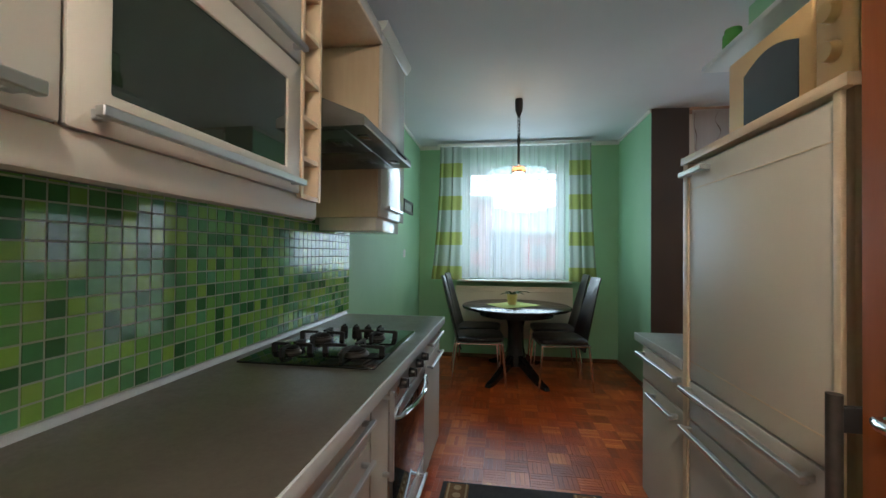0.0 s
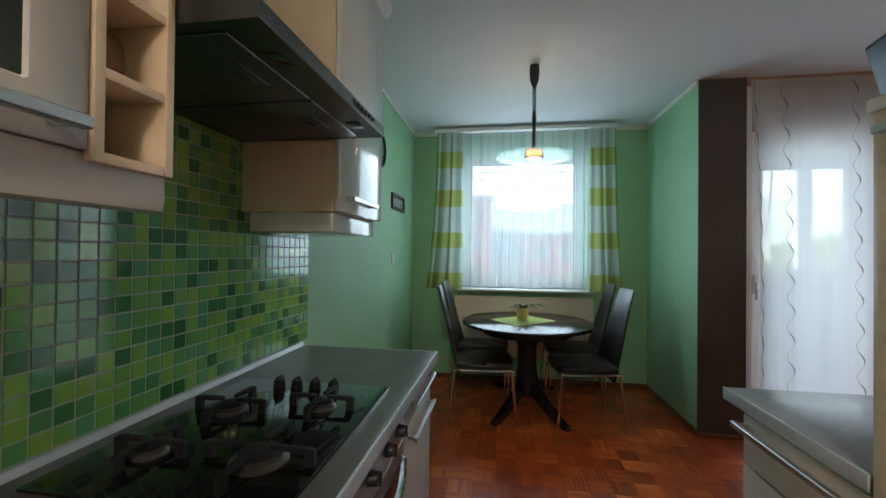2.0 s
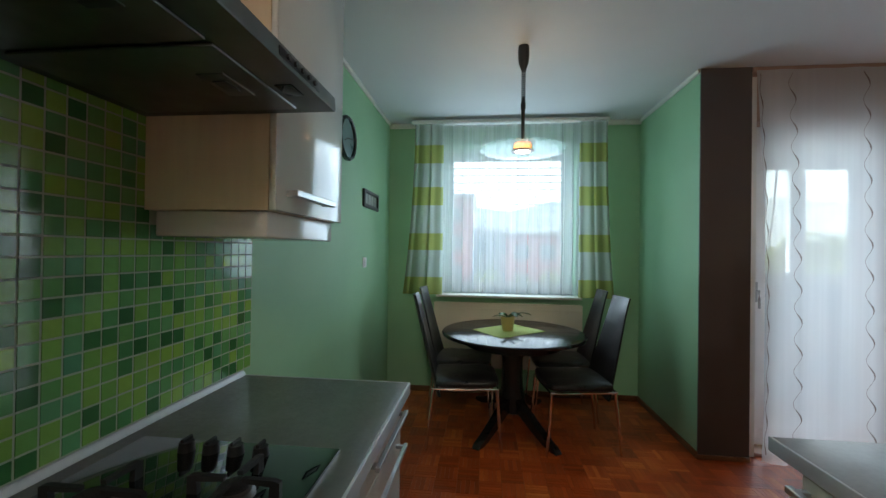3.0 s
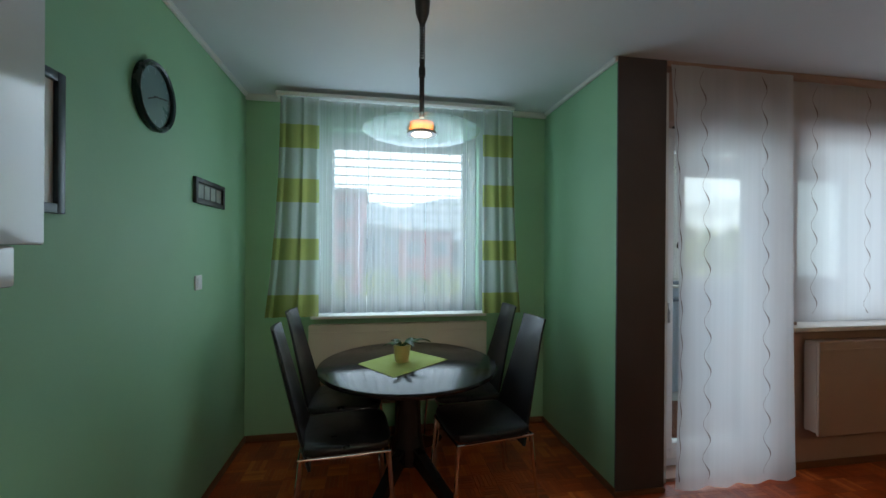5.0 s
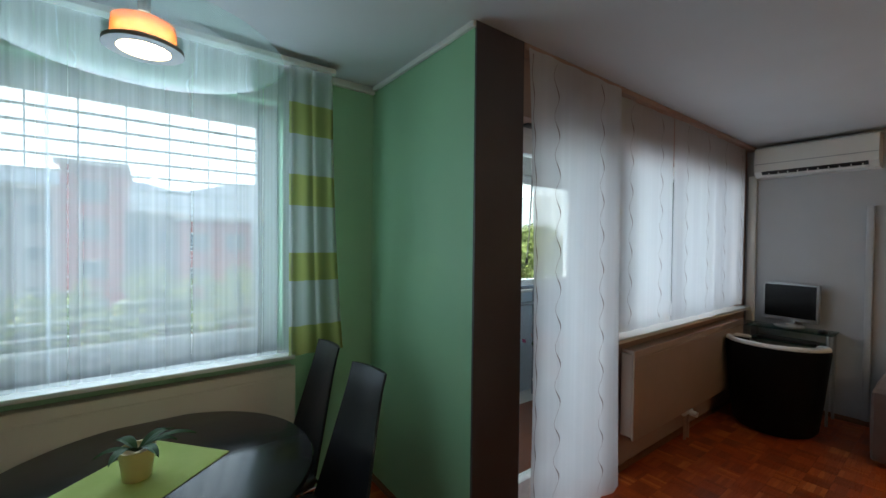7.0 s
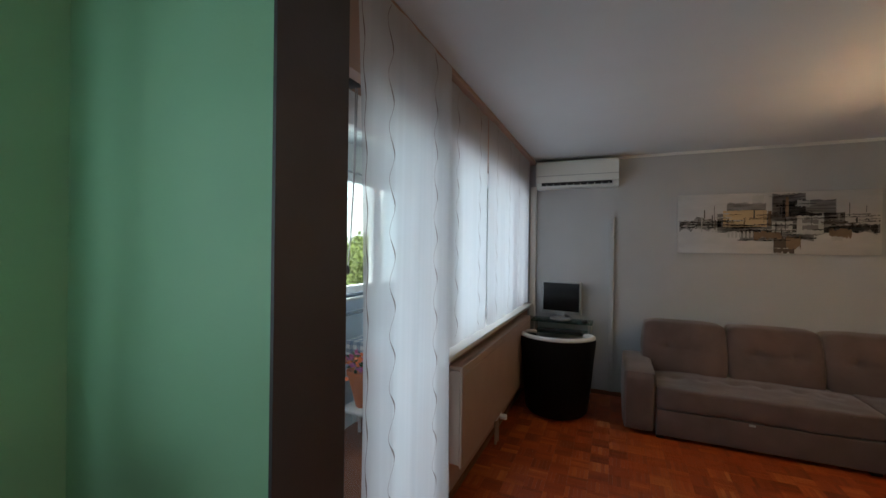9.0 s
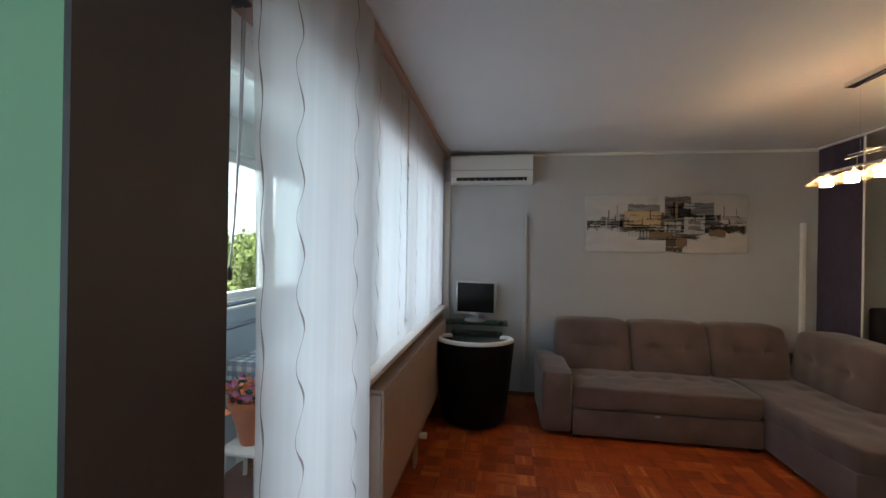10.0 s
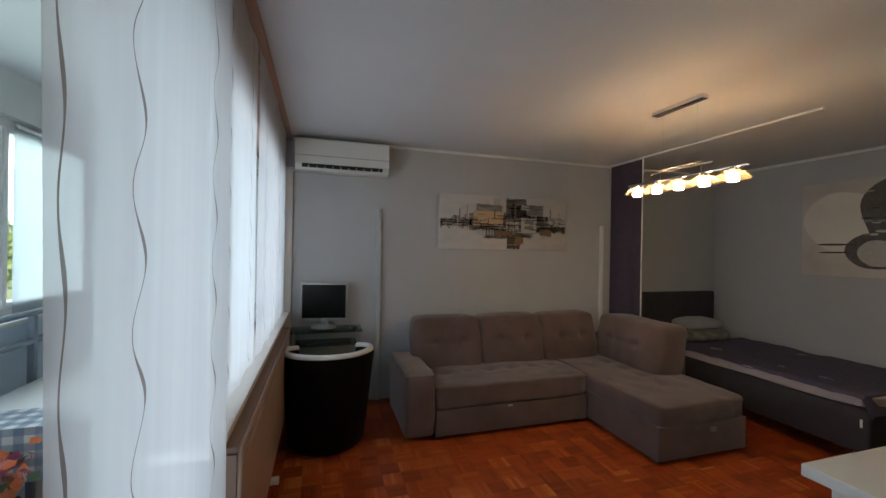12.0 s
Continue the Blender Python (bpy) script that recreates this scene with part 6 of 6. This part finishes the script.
# ---- outside ----
GROUND = material("meadow_ground", (0.10, 0.14, 0.05), (0.16, 0.17, 0.08), 0.95, scale=0.4)
structure("ground", B(-900, 900, 8, 1500, -8.2, -8.0), GROUND, "grass and paved ground below the flat")
BRICKR = material("red_facade_render", (0.48, 0.14, 0.13), (0.42, 0.12, 0.115), 0.85, scale=2)
GREYF = material("light_facade_render", (0.55, 0.55, 0.55), (0.48, 0.48, 0.48), 0.85, scale=2)
WINB = material("far_window_glass", (0.06, 0.08, 0.11), (0.10, 0.13, 0.17), 0.1, scale=0.5)


def block(x0, x1, y, depth, z1, m_, cols, rows_, label):
    b = thing("apartment_building", ((x0 + x1) / 2, y, -8.0), label, "building", "apartment buildings")
    part("wall", B(x0, x1, y, y + depth, -8.0, z1), m_, b)
    part("roof", B(x0 - 0.3, x1 + 0.3, y - 0.3, y + depth + 0.3, z1, z1 + 0.35), GREYF, b)
    pane_ob = frame_ob = None
    w, h = (x1 - x0) / cols, 2.8
    for r in range(rows_):
        for c in range(cols):
            cx, cz = x0 + (c + 0.5) * w, z1 - 1.7 - h * r
            if pane_ob is None:
                bm = bmesh.new()
                box(bm, cx - 0.75, cx + 0.75, y - 0.06, y - 0.002, cz - 0.75, cz + 0.75)
                frame_ob = part("window", bm, PVC, b)
                pane_ob = part("pane", box(box(bmesh.new(), cx - 0.66, cx - 0.04, y - 0.08, y - 0.062, cz - 0.66, cz + 0.66), cx + 0.04, cx + 0.66, y - 0.08, y - 0.062, cz - 0.66, cz + 0.66), WINB, frame_ob)
                cx0, cz0 = cx, cz
            else:
                o = frame_ob.copy()
                scene.collection.objects.link(o)
                o.location = (cx - cx0, 0, cz - cz0)
                p = pane_ob.copy()
                scene.collection.objects.link(p)
                p.parent = o
    return b


LILAC = material("grey_violet_facade", (0.36, 0.36, 0.40), (0.31, 0.31, 0.35), 0.85, scale=2)
block(-4.6, -1.2, 40, 10, 6.7, BRICKR, 1, 4, "tall red rendered stair tower of an apartment building")
block(-16.0, -4.6, 41, 10, 4.9, LILAC, 5, 4, "grey violet apartment building wing")
block(-1.2, 2.3, 41, 10, 3.4, LILAC, 2, 3, "grey violet apartment building wing")
block(2.3, 7.4, 40, 10, 3.1, BRICKR, 2, 3, "red rendered apartment building wing")
block(7.4, 14.0, 43, 10, 2.0, GREYF, 3, 3, "light grey apartment building farther off")
TREEL = material("tree_foliage", (0.24, 0.30, 0.09), (0.14, 0.20, 0.055), 0.8, scale=3, rand=0.25, island=True)
BARK = material("tree_bark", (0.10, 0.07, 0.05), None, 0.9, scale=8, bump=0.5)


def tree(seed, height):
    r = random.Random(seed)
    t = thing("tree", (0, 0, 0), "leafy green broadleaf tree in the yard", "tree", "trees")
    bm = tube(bmesh.new(), [(0, 0, 0), (0.1, 0, height * 0.25), (0.0, 0.1, height * 0.6)], [0.22, 0.16, 0.07], 8)
    for k in range(5):
        a = k * 1.3
        tube(bm, [(0.05, 0, height * (0.3 + 0.05 * k)), (math.cos(a) * 1.0, math.sin(a) * 1.0, height * (0.5 + 0.06 * k))], [0.09, 0.03], 6)
    part("trunk", bm, BARK, t)
    vs, fs = [], []
    clumps = [(Vector((r.gauss(0, 1.0), r.gauss(0, 1.0), height * r.uniform(0.4, 0.95))), r.uniform(0.5, 1.0)) for _ in range(22)]
    for c, rad in clumps:
        for _ in range(110):
            p = c + Vector((r.gauss(0, 1), r.gauss(0, 1), r.gauss(0, 0.8))).normalized() * rad * r.uniform(0.5, 1.05)
            d1 = Vector((r.gauss(0, 1), r.gauss(0, 1), r.gauss(0, 1))).normalized()
            d2 = d1.cross(Vector((r.gauss(0, 1), r.gauss(0, 1), r.gauss(0, 1)))).normalized()
            s = r.uniform(0.10, 0.18)
            i = len(vs)
            vs += [p - d1 * s, p + d2 * s * 0.6, p + d1 * s, p - d2 * s * 0.6]
            fs.append((i, i + 1, i + 2, i + 3))
    me = bpy.data.meshes.new("crown")
    me.from_pydata([tuple(v) for v in vs], [], fs)
    me.materials.append(TREEL)
    ob = new("crown", me)
    ob.parent = t
    return t


t0 = tree(1, 7.0)
t0.matrix_basis = pose(-4.0, 30, -8.0)
rng = random.Random(12)
for x, y, s in ((-9, 30, 1.15), (-6.5, 27, 1.0), (1.0, 31, 1.1), (4.0, 28, 1.1), (7, 30, 1.2), (-1.5, 28, 0.95), (16, 22, 1.35), (21, 27, 1.5), (25, 21, 1.4), (29, 30, 1.55), (35, 27, 1.5), (40, 36, 1.6), (30, 42, 1.6), (47, 44, 1.7), (52, 34, 1.6), (58, 52, 1.8), (66, 60, 1.9), (44, 56, 1.8), (70, 45, 1.8)):
    o = copy_thing(t0, pose(x, y, -8.0, 0, 0, rng.uniform(0, 360)))
    for ch in o.children:
        ch.scale = (s, s, s)
# Distance haze is put into the hills' base colour, pale and bluish.
HILL = material("haze_tinted_hills", (0.36, 0.42, 0.46), (0.41, 0.47, 0.50), 1.0, scale=0.02)
bm = bmesh.new()
prev = None
for k in range(121):
    a = radians(-75 + 150 * k / 120)
    r = 900
    h = 122 + 40 * noise.noise((k * 0.06, 2.0, 0)) + 18 * noise.noise((k * 0.2, 7.0, 0))
    x, y = r * math.sin(a), r * math.cos(a)
    lo, hi, bk = bm.verts.new((x, y, -8)), bm.verts.new((x * 1.15, y * 1.15, h)), bm.verts.new((x * 1.4, y * 1.4, -8))
    if prev:
        bm.faces.new((prev[0], lo, hi, prev[1]))
        bm.faces.new((prev[1], hi, bk, prev[2]))
    prev = (lo, hi, bk)
structure("backdrop", bm, HILL, "distant blue hills with haze put into their colour")
bm = bmesh.new()
prev = None
for k in range(41):
    a = radians(-80 + 160 * k / 40)
    ring = [bm.verts.new((1500 * math.sin(a) * c, 1500 * math.cos(a) * c, z)) for c, z in ((1.0, -10), (1.0, 350), (0.9, 700), (0.7, 1050))]
    if prev:
        for q in range(3):
            bm.faces.new((prev[q], ring[q], ring[q + 1], prev[q + 1]))
    prev = ring
structure("backdrop_sky", bm, glow("hazy_white_sky", (0.88, 0.94, 1.0), 0.64), "bright hazy sky behind the hills")

# ---- pieces: wall tiles and parquet ----
TP, TS = 0.0445, 0.0420


def slab_mesh(name, sx, sy, sz, axis, material_, edge):
    """A small block whose visible face has chamfered edges, centred at the origin; axis is the face's direction."""
    a, b = sx / 2, sy / 2
    pts = [(-a, -b, 0), (a, -b, 0), (a, b, 0), (-a, b, 0), (-a + edge, -b + edge, sz), (a - edge, -b + edge, sz), (a - edge, b - edge, sz), (-a + edge, b - edge, sz)]
    faces = [(4, 5, 6, 7), (0, 1, 5, 4), (1, 2, 6, 5), (2, 3, 7, 6), (3, 0, 4, 7)]
    if axis == "x":
        pts = [(z, x, y) for x, y, z in pts]
    return pts, faces


structure("tile_bed", B(XL, XL + 0.0072, -0.93, 2.638, 0.874, 1.99), GROUT, "pale grout between the wall tiles")
splash = thing("tile_backsplash", (XL, 1.3, 0.874), "glazed mosaic wall tiles in many greens", "", kind="structure")
pts, faces = slab_mesh("tile", TS, TS, 0.0045, "x", TILE, 0.0016)
me_tile = bpy.data.meshes.new("tile")
me_tile.from_pydata(pts, [], faces)
me_tile.materials.append(TILE)
rest_v, rest_f = [], []
ncols, nrows = int((2.638 + 0.90) / TP), 12
single = 0
for c in range(ncols):
    y = 2.636 - TP * (c + 0.5)
    rows_here = 25 if 1.42 < y < 2.13 else (nrows if y > 1.42 or y > 2.13 else 13)
    for r in range(rows_here):
        z = 0.876 + TP * (r + 0.5)
        if r < 12 and 1.05 < y < 2.16 and single < 300:
            o = new("tile", me_tile)
            o.parent = splash
            o.location = (0.004, y - 1.3, z - 0.874)
            single += 1
        else:
            i = len(rest_v)
            rest_v += [(XL + 0.004 + p[0], y + p[1], z + p[2]) for p in pts]
            rest_f += [tuple(i + k for k in f_) for f_ in faces]
me = bpy.data.meshes.new("tiles")
me.from_pydata(rest_v, [], rest_f)
me.materials.append(TILES)
tagged(new("mosaic_tiles", me), "glazed green mosaic tiles farther along the wall", "tiles", kind="stuff")

SQ, FN = 0.13, 5
FW = SQ / FN
parquet = thing("parquet", (0, 0, -0.006), "reddish brown mosaic parquet laid in alternating squares", "", kind="structure")
base_pts, faces = slab_mesh("finger", SQ - 0.0004, FW - 0.0004, 0.006, "z", OAK, 0.0004)
me_f = [bpy.data.meshes.new("parquet_finger") for _ in range(2)]
turned_pts = [base_pts, [(-y, x, z) for x, y, z in base_pts]]
for k in range(2):
    me_f[k].from_pydata(turned_pts[k], [], faces)
    me_f[k].materials.append(OAK)
rest_v, rest_f, single = [], [], 0
for i in range(49):
    for j in range(50):
        x, y = -0.90 + SQ * (i + 0.5), -1.46 + SQ * (j + 0.5)
        if y > 4.94 or (x > 1.40 and y > 3.99) or x > 5.29:
            continue
        k = (i + j) % 2
        for f_ in range(FN):
            off = (f_ - (FN - 1) / 2) * FW
            px, py = (x, y + off) if k == 0 else (x + off, y)
            if 2.3 < x < 3.6 and 2.0 < y < 3.2 and single < 300:
                o = new("plank", me_f[k])
                o.parent = parquet
                o.location = (px, py, 0)
                single += 1
            else:
                n0 = len(rest_v)
                rest_v += [(px + p[0], py + p[1], -0.006 + p[2]) for p in turned_pts[k]]
                rest_f += [tuple(n0 + q for q in f2) for f2 in faces]
me = bpy.data.meshes.new("planks")
me.from_pydata(rest_v, [], rest_f)
me.materials.append(OAKJ)
tagged(new("parquet_planks", me), "reddish brown mosaic parquet planks across the floor", "floor", kind="stuff")
